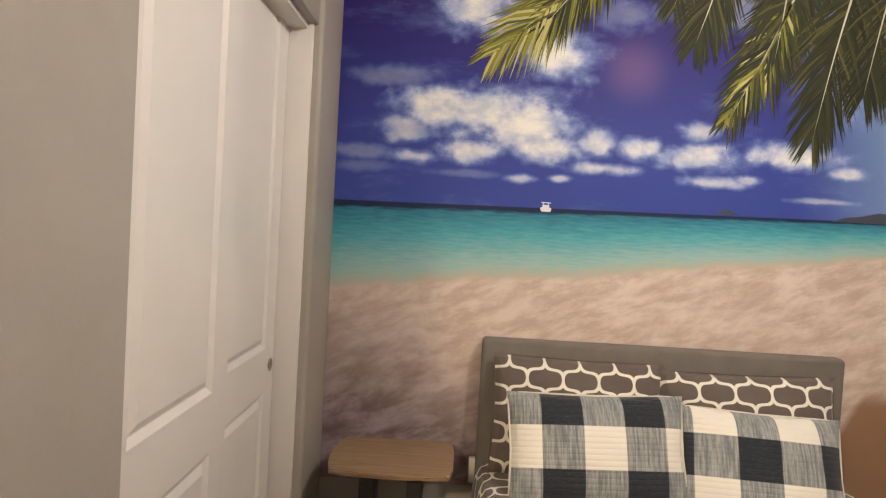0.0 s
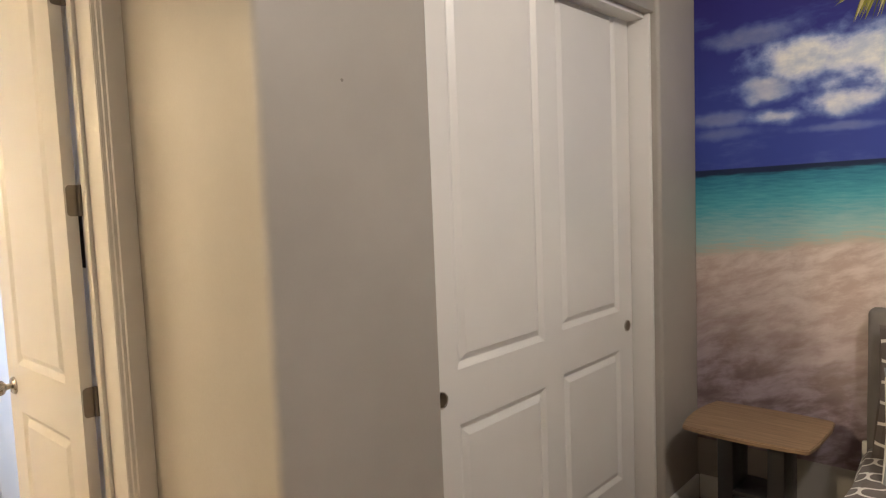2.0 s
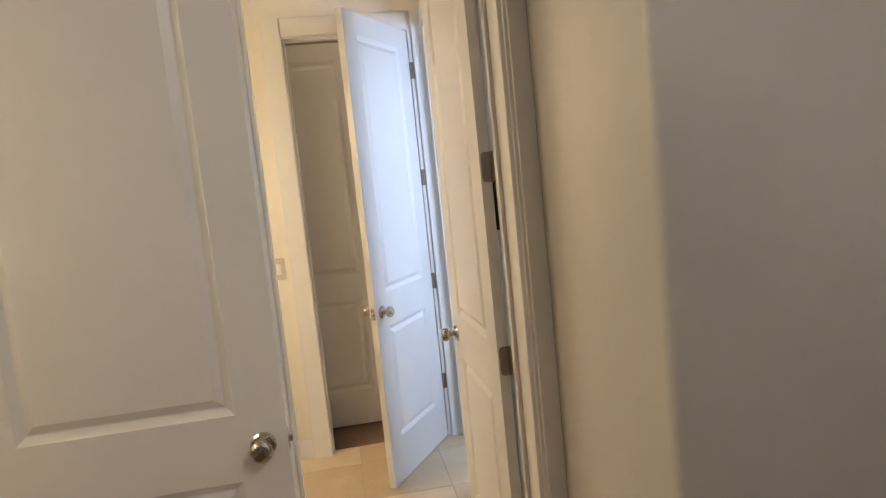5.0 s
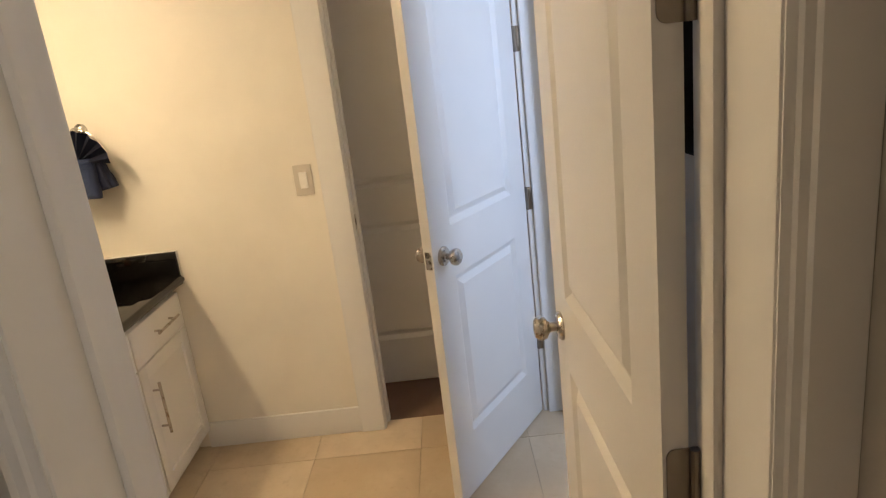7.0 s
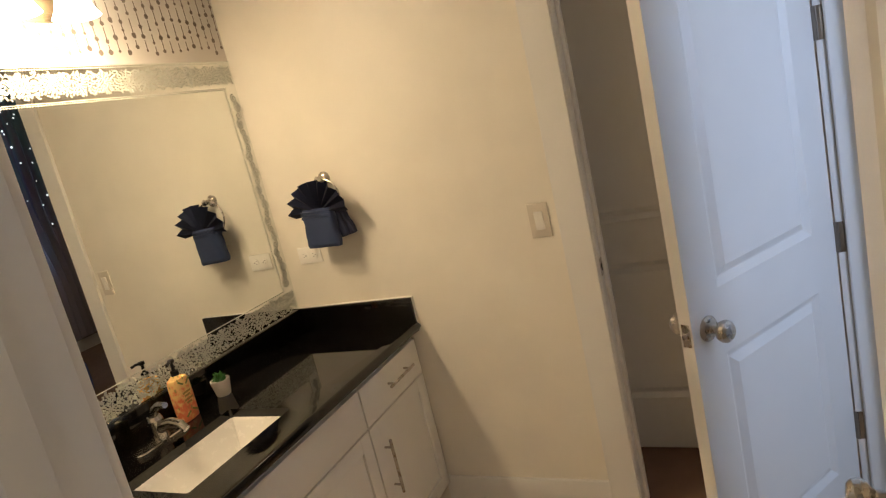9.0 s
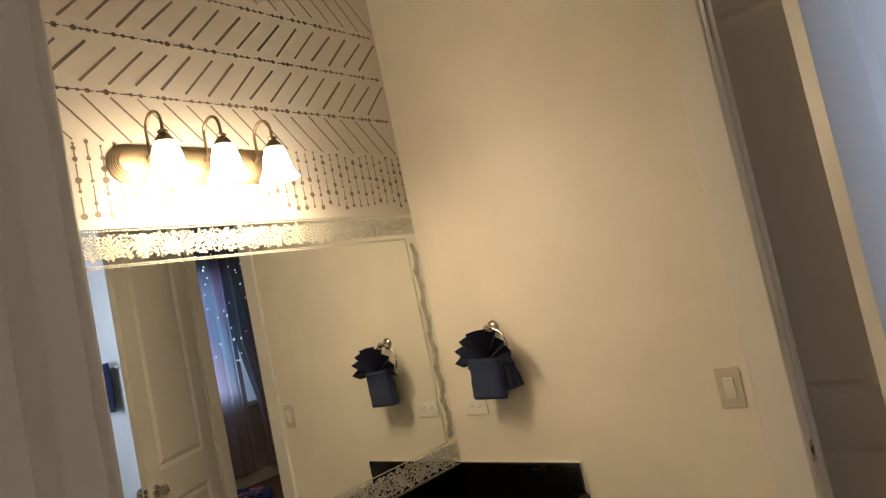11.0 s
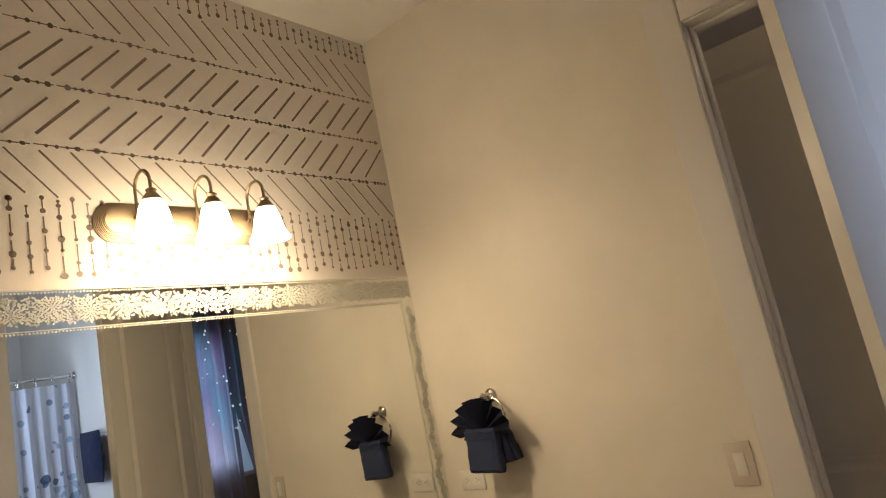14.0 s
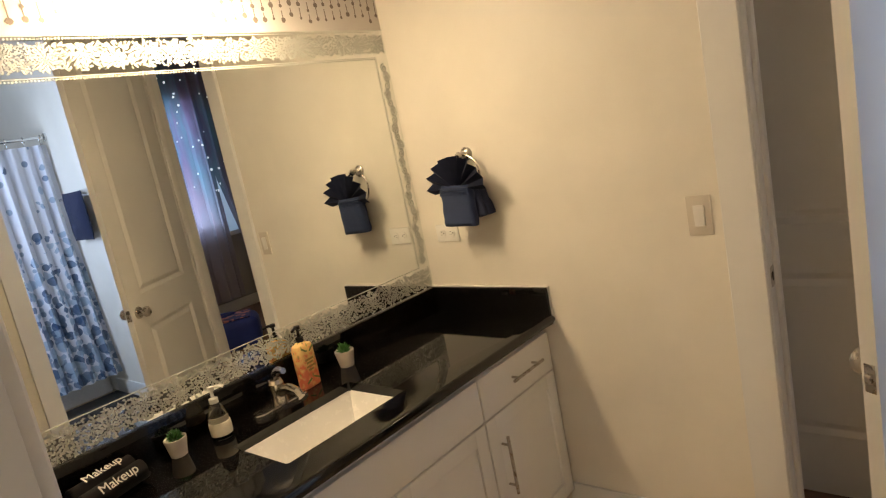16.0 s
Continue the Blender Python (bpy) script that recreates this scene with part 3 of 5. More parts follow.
def leaf_bm(w, h=DOOR_H - 0.006, t=0.035, stile=0.122, panels=((0.235, 0.836), (1.012, 2.325))):
    """A two-panel moulded door leaf; x along the width, y from 0 to t, panels sunk on both faces."""
    bm = bmesh.new()
    xs = [0, stile, w - stile, w]
    zs = [0] + [z for p in panels for z in p] + [h]
    for y, out in ((0.0, -1), (t, 1)):
        grid = [[bm.verts.new((x, y, z)) for x in xs] for z in zs]
        for j in range(len(zs) - 1):
            for i in range(3):
                if i == 1 and j in (1, 3):
                    continue
                q = (grid[j][i], grid[j][i + 1], grid[j + 1][i + 1], grid[j + 1][i])
                bm.faces.new(q if out < 0 else q[::-1])
    rim = [(0, 0), (w, 0), (w, h), (0, h)]
    for (xa, za), (xb, zb) in zip(rim, rim[1:] + rim[:1]):
        vs = [bm.verts.new(c) for c in ((xa, 0, za), (xb, 0, zb), (xb, t, zb), (xa, t, za))]
        bm.faces.new(vs[::-1])
    out = [bm]
    for y, o in ((0.0, -1), (t, 1)):
        for z0, z1 in panels:
            out.append(panel_bm(stile, w - stile, z0, z1, y, o))
    bm = join(*out)
    bmesh.ops.remove_doubles(bm, verts=bm.verts[:], dist=0.0002)
    bmesh.ops.recalc_face_normals(bm, faces=bm.faces[:])
    return bm


def knob_set(parent, x, z, y, out, material=NICKEL):
    """A round door knob with its rose on the face at y."""
    rose = part("rose", moved(lathe_bm([(0.0, 0), (0.033, 0), (0.033, 0.004), (0.028, 0.010), (0.013, 0.013), (0.0, 0.013)], 28, "y"), Matrix.Translation((x, y, z)) @ Matrix.Scale(out, 4, (0, 1, 0))), material, parent, "round nickel rose")
    k = lathe_bm([(0.011, 0.010), (0.011, 0.026), (0.016, 0.032), (0.025, 0.037), (0.0285, 0.046), (0.0275, 0.056), (0.020, 0.063), (0.009, 0.065), (0.0, 0.065)], 28, "y")
    part("knob", moved(k, Matrix.Translation((x, y, z)) @ Matrix.Scale(out, 4, (0, 1, 0))), material, parent, "satin nickel door knob")
    return rose


def hinge(parent, z, y=0.0, way=1):
    """Butt hinge at a leaf's hinged edge: barrel beside the face at y, plate across the edge."""
    plate = prism_bm(arc(0, -0.035, 0.012, 180, 270, 4) + [(0.030, -0.047), (0.030, 0.047)] + arc(0, 0.035, 0.012, 90, 180, 4), 0, 0.0022)
    plate = moved(plate, Matrix(((0, 0, -1, -0.0005), (-way, 0, 0, y + way * 0.018), (0, 1, 0, z), (0, 0, 0, 1))))
    bmesh.ops.recalc_face_normals(plate, faces=plate.faces[:])
    barrel = tube_bm([(-0.006, y - way * 0.006, z - 0.047), (-0.006, y - way * 0.006, z + 0.047)], 0.0068, 10)
    bm = join(barrel, plate)
    part("hinge", bm, HINGE_METAL, parent, "satin nickel butt hinge")


def door_thing(name, m, w, label, knobs=(-1, 1), pivot=0.0, way=1, h=DOOR_H - 0.006):
    d = thing(name, m, label, "door", "", "structure")
    part("leaf", leaf_bm(w, h, panels=((0.235, 0.836), (1.012, h - 0.11))), DOORWHITE, d, smooth=False)
    for o in knobs:
        knob_set(d, w - 0.062, 0.925, 0.0 if o < 0 else 0.035, o)
    part("latch", box_bm(w - 0.002, w + 0.0015, 0.006, 0.029, 0.895, 0.955, 0.001), NICKEL, d, "nickel latch plate")
    part("latch_bolt", box_bm(w, w + 0.010, 0.011, 0.024, 0.917, 0.933, 0.002), NICKEL, d)
    for z in (0.345, 0.968, 1.590, 2.212):
        hinge(d, z, pivot, way)
    return d


def at_angle(x, y, deg, z=0.008):
    return pose(x, y, z, 0, 0, deg)


# bath door: swung in about 90 degrees, its width runs towards -x; local y=0 face towards -y after turning
door_thing("door_1", pose(-1.498, 0.578, 0.008, 0, 0, 181.6), 0.70, "white two-panel bathroom door standing open")
# door of the far doorway, about half open into the bathroom
door_thing("door_2", at_angle(-3.345, 0.605, -32.6) @ Matrix.Translation((0, -0.035, 0)), 0.705, "white two-panel door standing half open", pivot=0.035, way=-1)
# bedroom entry door, folded back beside the bath doorway
door_thing("door_3", pose(-1.175, -0.855, 0.026, 0, 0, 90), 0.755, "white two-panel bedroom door standing open")
# door leaf in the far room
door_thing("door_4", pose(-3.765, -0.40, 0.008, 0, 0, 90), 0.72, "beige two-panel door standing open in the dark far room", knobs=(), h=2.49)


def sliding_door(x, y0, w, pull_y, label):
    d = thing("sliding_door", pose(x, y0, 0.012, 0, 0, 90), label, "door", "closet doors")
    part("leaf", leaf_bm(w, 2.32), DOORWHITE, d, smooth=False)
    cup = lathe_bm([(0.0, -0.0015), (0.020, -0.0015), (0.022, -0.0035), (0.026, -0.004), (0.027, -0.002), (0.027, 0.001), (0.0, 0.001)], 28, "y")
    part("finger_pull", moved(cup, Matrix.Translation((pull_y - y0, -0.001, 0.935))), NICKEL, d, "round recessed nickel finger pull")
    part("recess", moved(lathe_bm([(0.0, -0.0016), (0.0220, -0.0030), (0.0220, -0.0010), (0, -0.0008)], 28, "y"), Matrix.Translation((pull_y - y0, -0.001, 0.935))), DARKNICKEL, d, "dark hollow of the finger pull")
    return d


sliding_door(-0.675, 1.235, 0.735, 1.276, "white two-panel sliding closet door")
sliding_door(-0.716, 1.912, 0.725, 2.585, "white two-panel sliding closet door behind another")

# ================= bedroom things =================
mural = structure("mural", box_bm(-0.578, 3.18, 3.0570, 3.0597, 0.31, 2.98), MURAL, "printed tropical beach wall mural", "mural", smooth=False)


def frond(base, tip, leaf, lean, n, material, seed):
    """A printed palm frond: a rib with slim leaflets on both sides, all in the plane of the mural."""
    rng = random.Random(seed)
    (bx, bz), (tx, tz) = base, tip
    d = Vector((tx - bx, tz - bz))
    side = Vector((-d.y, d.x)).normalized()
    along = d.normalized()
    bm = bmesh.new()
    for s in (-1, 1):
        for i in range(n):
            k = (i + rng.random() * 0.6) / n
            root = Vector((bx, bz)) + d * k + side * 0.02 * math.sin(math.pi * k) * lean
            size = leaf * (0.35 + 0.65 * math.sin(math.pi * (0.18 + 0.78 * k))) * rng.uniform(0.82, 1.1)
            ang = radians(rng.uniform(28, 48)) * (1.15 - 0.65 * k)
            way = along * math.cos(ang) + side * s * math.sin(ang)
            end = root + way * size + Vector((0, -0.12 * size))
            mid = root + way * size * 0.55
            w = rng.uniform(0.009, 0.016) * (1 - 0.3 * k)
            nrm = Vector((-way.y, way.x)) * w
            y = 3.0545 - rng.random() * 0.0012
            vs = [bm.verts.new((p.x, y, p.y)) for p in (root + nrm * 0.5, root - nrm * 0.5, mid - nrm * 0.6, end, mid + nrm * 0.6)]
            bm.faces.new(vs)
    f = part("palm_frond", bm, material, mural, "printed palm frond", smooth=False)
    ribs = bmesh.new()
    steps = 12
    pts = [Vector((bx, bz)) + d * (i / steps) + side * 0.02 * math.sin(math.pi * i / steps) * lean for i in range(steps + 1)]
    for a, b, i in zip(pts, pts[1:], range(steps)):
        w0, w1 = side * 0.007 * (1 - i / steps), side * 0.007 * (1 - (i + 1) / steps)
        ribs.faces.new([ribs.verts.new((p.x, 3.0530, p.y)) for p in (a - w0, b - w1, b + w1, a + w0)])
    part("rib", ribs, FROND_RIB if material is FROND_GREEN else FROND_GOLD, f, smooth=False)


frond((0.66, 2.88), (0.13, 2.36), 0.30, 0.6, 70, FROND_GOLD, 3)
frond((0.78, 2.98), (0.36, 2.50), 0.26, -0.5, 50, FROND_GREEN, 4)
frond((1.22, 2.99), (1.07, 2.46), 0.28, 0.3, 90, FROND_GREEN, 5)
frond((1.02, 3.00), (0.96, 2.62), 0.22, 0.2, 60, FROND_GREEN, 12)
frond((1.50, 3.00), (1.44, 2.40), 0.30, 0.2, 90, FROND_GREEN, 13)
frond((2.00, 3.00), (1.86, 2.26), 0.34, -0.3, 100, FROND_GREEN, 14)
frond((2.22, 3.00), (2.02, 2.45), 0.34, 0.2, 90, FROND_GREEN, 15)
frond((1.62, 2.98), (1.25, 2.12), 0.30, 0.8, 110, FROND_GREEN, 6)
frond((1.50, 2.66), (1.23, 2.12), 0.17, 0.9, 60, FROND_GOLD, 7)
frond((1.84, 2.98), (1.64, 2.04), 0.34, -0.6, 120, FROND_GREEN, 8)
frond((2.36, 2.95), (2.05, 2.25), 0.34, 0.4, 90, FROND_GREEN, 9)
frond((0.02, 2.90), (-0.42, 2.66), 0.18, 0.3, 16, FROND_GOLD, 10)

# printed boat and islands on the horizon
boat = join(prism_bm([(0.396, 0), (0.404, -0.016), (0.446, -0.016), (0.452, 0), (0.44, 0.004), (0.405, 0.004)], 0, 0.001),
            box_bm(0.408, 0.440, 0.004, 0.016, 0, 0.001), box_bm(0.402, 0.446, 0.024, 0.028, 0, 0.001), box_bm(0.410, 0.413, 0.016, 0.024, 0, 0.001), box_bm(0.434, 0.437, 0.016, 0.024, 0, 0.001))
part("printed_boat", moved(boat, Matrix(((1, 0, 0, 0), (0, 0, -1, 3.0565), (0, 1, 0, 1.657), (0, 0, 0, 1)))), PRINT_WHITE, mural, "small printed white boat", smooth=False)
isl = join(prism_bm([(1.21, 0), (1.33, 0), (1.30, 0.012), (1.27, 0.026), (1.245, 0.018), (1.23, 0.006)], 0, 0.001), prism_bm([(1.36, 0), (1.40, 0), (1.39, 0.006)], 0, 0.001),
           prism_bm([(1.76, -0.006), (2.4, -0.004), (2.4, 0.05), (2.2, 0.06), (2.05, 0.038), (1.98, 0.045), (1.88, 0.022), (1.82, 0.016)], 0, 0.001))
part("printed_island", moved(isl, Matrix(((1, 0, 0, 0), (0, 0, -1, 3.0565), (0, 1, 0, 1.676), (0, 0, 0, 1)))), PRINT_ROCK, mural, "dark printed islands", smooth=False)


def uv_sheet(bm, fu, fv):
    layer = bm.loops.layers.uv.new("UVMap")
    for f in bm.faces:
        for l in f.loops:
            l[layer].uv = (fu(l.vert.co), fv(l.vert.co))


def cushion_bm(w, h, t, n=30, seed=0, pinch=0.05, wrinkle=0.006):
    """A stuffed cushion in the x-z plane, thick along y, with drawn-in sides and soft wrinkles."""
    bm = bmesh.new()
    sheets = []
    for s in (-1, 1):
        rows = []
        for j in range(n + 1):
            row = []
            for i in range(n + 1):
                u, v = 2 * i / n - 1, 2 * j / n - 1
                x = u * w / 2 * (1 - pinch * (1 - v * v) * abs(u))
                z = v * h / 2 * (1 - pinch * (1 - u * u) * abs(v))
                prof = max(0.0, (1 - abs(u) ** 3.2) * (1 - abs(v) ** 3.2)) ** 0.55
                wr = noise.noise(Vector((x * 9 + seed, z * 9, s))) * wrinkle * prof + noise.noise(Vector((x * 3 + seed, z * 4, 5))) * wrinkle * 1.5
                row.append(bm.verts.new((x, s * (t / 2 * prof + 0.002) + wr, z)))
            rows.append(row)
        for j in range(n):
            for i in range(n):
                q = (rows[j][i], rows[j][i + 1], rows[j + 1][i + 1], rows[j + 1][i])
                bm.faces.new(q if s < 0 else q[::-1])
        sheets.append(rows)
    a, b = sheets
    ring = [(0, i) for i in range(n)] + [(j, n) for j in range(n)] + [(n, i) for i in range(n, 0, -1)] + [(j, 0) for j in range(n, 0, -1)]
    for (j0, i0), (j1, i1) in zip(ring, ring[1:] + ring[:1]):
        bm.faces.new((a[j0][i0], b[j0][i0], b[j1][i1], a[j1][i1]))
    bmesh.ops.recalc_face_normals(bm, faces=bm.faces[:])
    return bm


def pillow(name, m, w, h, t, material, label, trim, seed, shift=(0.0, 0.0), group=""):
    p = thing(name, m, label, "pillow", group)
    bm = cushion_bm(w, h, t, 30, seed)
    uv_sheet(bm, lambda c: c.x + shift[0], lambda c: c.z + shift[1])
    part("cushion", bm, material, p)
    pts = []
    for k in range(61):
        a = 2 * math.pi * k / 60
        cx, cz = math.cos(a), math.sin(a)
        e = 0.16
        x = math.copysign(abs(cx) ** e, cx) * w / 2 * (1 - 0.045 * (1 - min(1, abs(cz) ** e) ** 2))
        z = math.copysign(abs(cz) ** e, cz) * h / 2 * (1 - 0.045 * (1 - min(1, abs(cx) ** e) ** 2))
        pts.append((x, 0, z))
    part("piping", tube_bm(pts, 0.0045, 6), trim, p, "narrow pale piping")
    return p


PIPING = fabric("pale_piping", (0.62, 0.58, 0.52))
BROWNPIPE = fabric("brown_hem", (0.10, 0.08, 0.072))
# bed: headboard, base, mattress, duvet
bed = thing("bed", (0.985, 2.0, 0), "bed with grey upholstered headboard and trellis-patterned duvet", "bed")
part("headboard", moved(box_bm(-0.825, 0.825, 0.935, 1.025, 0.10, 1.045, 0.022, 4), Matrix()), HEADBOARD, bed, "grey linen upholstered headboard")
part("base", box_bm(-0.79, 0.79, -0.98, 0.93, 0.10, 0.27, 0.02, 3), HEADBOARD, bed, "grey upholstered bed base")
part("mattress", box_bm(-0.77, 0.77, -0.96, 0.92, 0.27, 0.46, 0.05, 4), PIPING, bed, "white mattress")
for lx in (-0.70, 0.70):
    for ly in (-0.90, 0.85):
        part("leg", box_bm(lx - 0.03, lx + 0.03, ly - 0.03, ly + 0.03, 0, 0.10, 0.004), BLACKWOOD, bed)


def duvet_bm():
    bm = bmesh.new()
    nx, ny = 60, 48
    rows = []
    for j in range(ny + 1):
        row = []
        for i in range(nx + 1):
            s = (i / nx - 0.5) * 2.3
            y = -1.02 + 1.92 * j / ny
            a = abs(s)
            if a < 0.76:
                x, z = s, 0.49
            else:
                k = a - 0.76
                x = math.copysign(0.76 + 0.06 * math.sin(min(1, k / 0.1) * math.pi / 2) + 0.02 * math.sin(y * 9) * min(1, k / 0.2), s)
                z = 0.49 - max(0.0, k - 0.03) * 0.95
            z += 0.012 * noise.noise(Vector((s * 4, y * 4, 2))) + 0.010 * (1 if a < 0.7 else 0.3) * noise.noise(Vector((s * 1.7, y * 1.7, 7)))
            row.append(bm.verts.new((x, y, z)))
        rows.append(row)
    layer = bm.loops.layers.uv.new("UVMap")
    for j in range(ny):
        for i in range(nx):
            f = bm.faces.new((rows[j][i], rows[j][i + 1], rows[j + 1][i + 1], rows[j + 1][i]))
            for l, (di, dj) in zip(f.loops, ((0, 0), (1, 0), (1, 1), (0, 1))):
                l[layer].uv = ((i + di) / nx * 2.3, (j + dj) / ny * 1.92)
    return bm


dv = part("duvet", duvet_bm(), TRELLIS, bed, "brown duvet with white trellis pattern")
sol = dv.modifiers.new("thickness", "SOLIDIFY")
sol.thickness = 0.02
pillow("pillow_sham", pose(0.585, 2.83, 0.735, -12, 0.8, 0), 0.76, 0.52, 0.17, TRELLIS, "brown pillow sham with white trellis pattern leaning on the headboard", BROWNPIPE, 1, group="trellis shams")
pillow("pillow_sham", pose(1.335, 2.82, 0.725, -13, -1.0, 0), 0.78, 0.50, 0.17, TRELLIS, "brown pillow sham with white trellis pattern leaning on the headboard", BROWNPIPE, 2, group="trellis shams")
pillow("check_pillow", pose(0.63, 2.60, 0.665, -20, -1.2, 2), 0.735, 0.47, 0.17, CHECK, "quilted navy and white buffalo check pillow", PIPING, 3, (0.234, -0.100), group="check pillows")
pillow("check_pillow", pose(1.30, 2.62, 0.625, -22, 2.0, -2), 0.68, 0.47, 0.17, CHECK, "quilted navy and white buffalo check pillow", PIPING, 5, (0.115, -0.285), group="check pillows")

# side table with bowed top
tb = thing("side_table", (-0.205, 2.745, 0), "small side table with bowed oak top and black legs", "table")
top = []
for k in range(11):
    a = -1 + 2 * k / 10
    top.append((-0.255 + 0.03 * a * a - 0.015, a * 0.205))
for k in range(9):
    a = -1 + 2 * k / 8
    top.append((0.235 * a, 0.205 + 0.012 * (1 - a * a)))
top += [(0.252, 0.195), (0.262, 0.10), (0.258, -0.10), (0.246, -0.195)]
for k in range(9):
    a = 1 - 2 * k / 8
    top.append((0.235 * a, -0.205 - 0.022 * (1 - a * a)))
bm = prism_bm(top, 0.530, 0.550)
bmesh.ops.bevel(bm, geom=[e for e in bm.edges if abs(e.verts[0].co.z - e.verts[1].co.z) < 1e-4], offset=0.004, segments=2, affect="EDGES")
part("tabletop", bm, OAK, tb, "bowed oak veneer tabletop")
for lx in (-0.10, 0.10):
    part("leg", box_bm(lx - 0.032, lx + 0.032, -0.10, 0.10, 0.02, 0.530, 0.004), BLACKWOOD, tb, "black slab leg")
part("base", box_bm(-0.20, 0.20, -0.16, 0.16, 0.0, 0.022, 0.004), BLACKWOOD, tb, "black base plate")
part("shelf", box_bm(-0.068, 0.068, -0.10, 0.10, 0.25, 0.27, 0.003), BLACKWOOD, tb)

outlet_b = thing("wall_plug", (0.16, 3.046, 0.40), "white plug-in box on the wall beside the bed", "plug")
part("housing", box_bm(-0.028, 0.028, -0.030, 0.0, -0.06, 0.06, 0.006, 3), PLASTIC, outlet_b)
part("cord", tube_bm([(0.0, -0.02, -0.055), (0.005, -0.028, -0.12), (0.03, -0.02, -0.22), (0.05, -0.015, -0.36)], 0.003, 8), PLASTIC, outlet_b, "thin white cord")

nail = thing("wall_nail", (-0.6195, 0.905, 1.86), "tiny grey nail head in the wall", "nail")
part("nail_head", moved(lathe_bm([(0, 0), (0.0042, 0), (0.0042, 0.002), (0, 0.003)], 12, "x"), Matrix()), SPECK, nail)

cl = thing("ceiling_light", (1.2, 1.15, H), "round flush ceiling light with white glass", "lamp")
part("canopy", lathe_bm([(0, -0.03), (0.17, -0.03), (0.175, -0.01), (0.175, 0), (0, 0)], 32), NICKEL, cl)
part("shade", lathe_bm([(0.0, -0.105), (0.08, -0.098), (0.13, -0.075), (0.155, -0.035), (0.15, -0.031), (0.0, -0.031)], 32), LAMP_GLASS, cl, "white glass bowl")

# ================= bathroom things =================
CT, CF = 0.82, -0.845      # counter top height and front edge
FR = -0.885                # cabinet fronts


def front(parent, kind, x0, x1, z0, z1, frame=0.055, t=0.019):
    """A plain drawer slab, or a shaker door: a sunk panel with two stiles and two rails."""
    if kind == "drawer":
        return part("drawer", box_bm(x0, x1, FR - t, FR, z0, z1, 0.002), CABWHITE, parent)
    f = frame
    door = part("door", box_bm(x0 + f - 0.002, x1 - f + 0.002, FR - t, FR - 0.010, z0 + f - 0.002, z1 - f + 0.002), CABWHITE, parent)
    for a, b in ((x0, x0 + f), (x1 - f, x1)):
        part("stile", box_bm(a, b, FR - t, FR, z0, z1, 0.0015), CABWHITE, door)
    for a, b in ((z0, z0 + f), (z1 - f, z1)):
        part("rail", box_bm(x0 + f, x1 - f, FR - t, FR - 0.0003, a, b, 0.0015), CABWHITE, door)
    return door


def bar_pull(parent, a, b):
    """A round bar pull on two posts, from a to b on the cabinet fronts."""
    a, b = Vector(a), Vector(b)
    d = (b - a).normalized()
    out = Vector((0, 0.030, 0))
    bm = join(tube_bm([a + out, b + out], 0.0058, 12), tube_bm([a + d * 0.03, a + d * 0.03 + out], 0.0045, 10), tube_bm([b - d * 0.03, b - d * 0.03 + out], 0.0045, 10))
    part("pull", bm, NICKEL, parent, "brushed nickel bar pull")


def unit(x0, x1, fronts, label):
    """One vanity cabinet: carcass with toe kick, then its fronts: (kind, x0, x1, z0, z1, pull ends)."""
    c = thing("vanity_cabinet", (0, 0, 0), label, "cabinet", "vanity cabinets")
    back, face = -1.418, FR - 0.0195
    for name, bx in (("side_panel", (x0, x0 + 0.016, back, face, 0.09, 0.785)), ("side_panel", (x1 - 0.016, x1, back, face, 0.09, 0.785)),
                     ("bottom_panel", (x0 + 0.016, x1 - 0.016, back, face, 0.09, 0.106)), ("back_panel", (x0 + 0.016, x1 - 0.016, back, back + 0.012, 0.106, 0.785)),
                     ("face_panel", (x0 + 0.016, x1 - 0.016, face - 0.016, face, 0.106, 0.785)), ("toe_kick", (x0, x1, back, FR - 0.075, 0.0, 0.0895))):
        part(name, box_bm(*bx, bevel=0.001), CABWHITE, c)
    for kind, a, b, z0, z1, pull in fronts:
        f = front(c, kind, a + 0.0018, b - 0.0018, z0, z1)
        if pull:
            bar_pull(f, *pull)
    return c


unit(-3.345, -2.887, [("drawer", -3.338, -2.889, 0.606, 0.752, ((-3.235, FR, 0.684), (-3.045, FR, 0.684))),
                      ("door", -3.338, -2.889, 0.095, 0.600, ((-2.952, FR, 0.315), (-2.952, FR, 0.525)))], "white shaker cabinet with drawer and door")
unit(-2.886, -2.020, [("drawer", -2.884, -2.022, 0.606, 0.752, None),
                      ("door", -2.884, -2.454, 0.095, 0.600, ((-2.500, FR, 0.315), (-2.500, FR, 0.525))),
                      ("door", -2.452, -2.022, 0.095, 0.600, ((-2.408, FR, 0.315), (-2.408, FR, 0.525)))], "white shaker sink cabinet with two doors")
unit(-2.019, -1.535, [("drawer", -2.017, -1.537, 0.606, 0.752, ((-1.87, FR, 0.684), (-1.68, FR, 0.684))),
                      ("door", -2.017, -1.537, 0.095, 0.600, ((-1.96, FR, 0.315), (-1.96, FR, 0.525)))], "white shaker cabinet with drawer and door")

# counter with the cut-out for the basin
SX0, SX1, SY0, SY1 = -2.645, -2.205, -1.225, -0.970


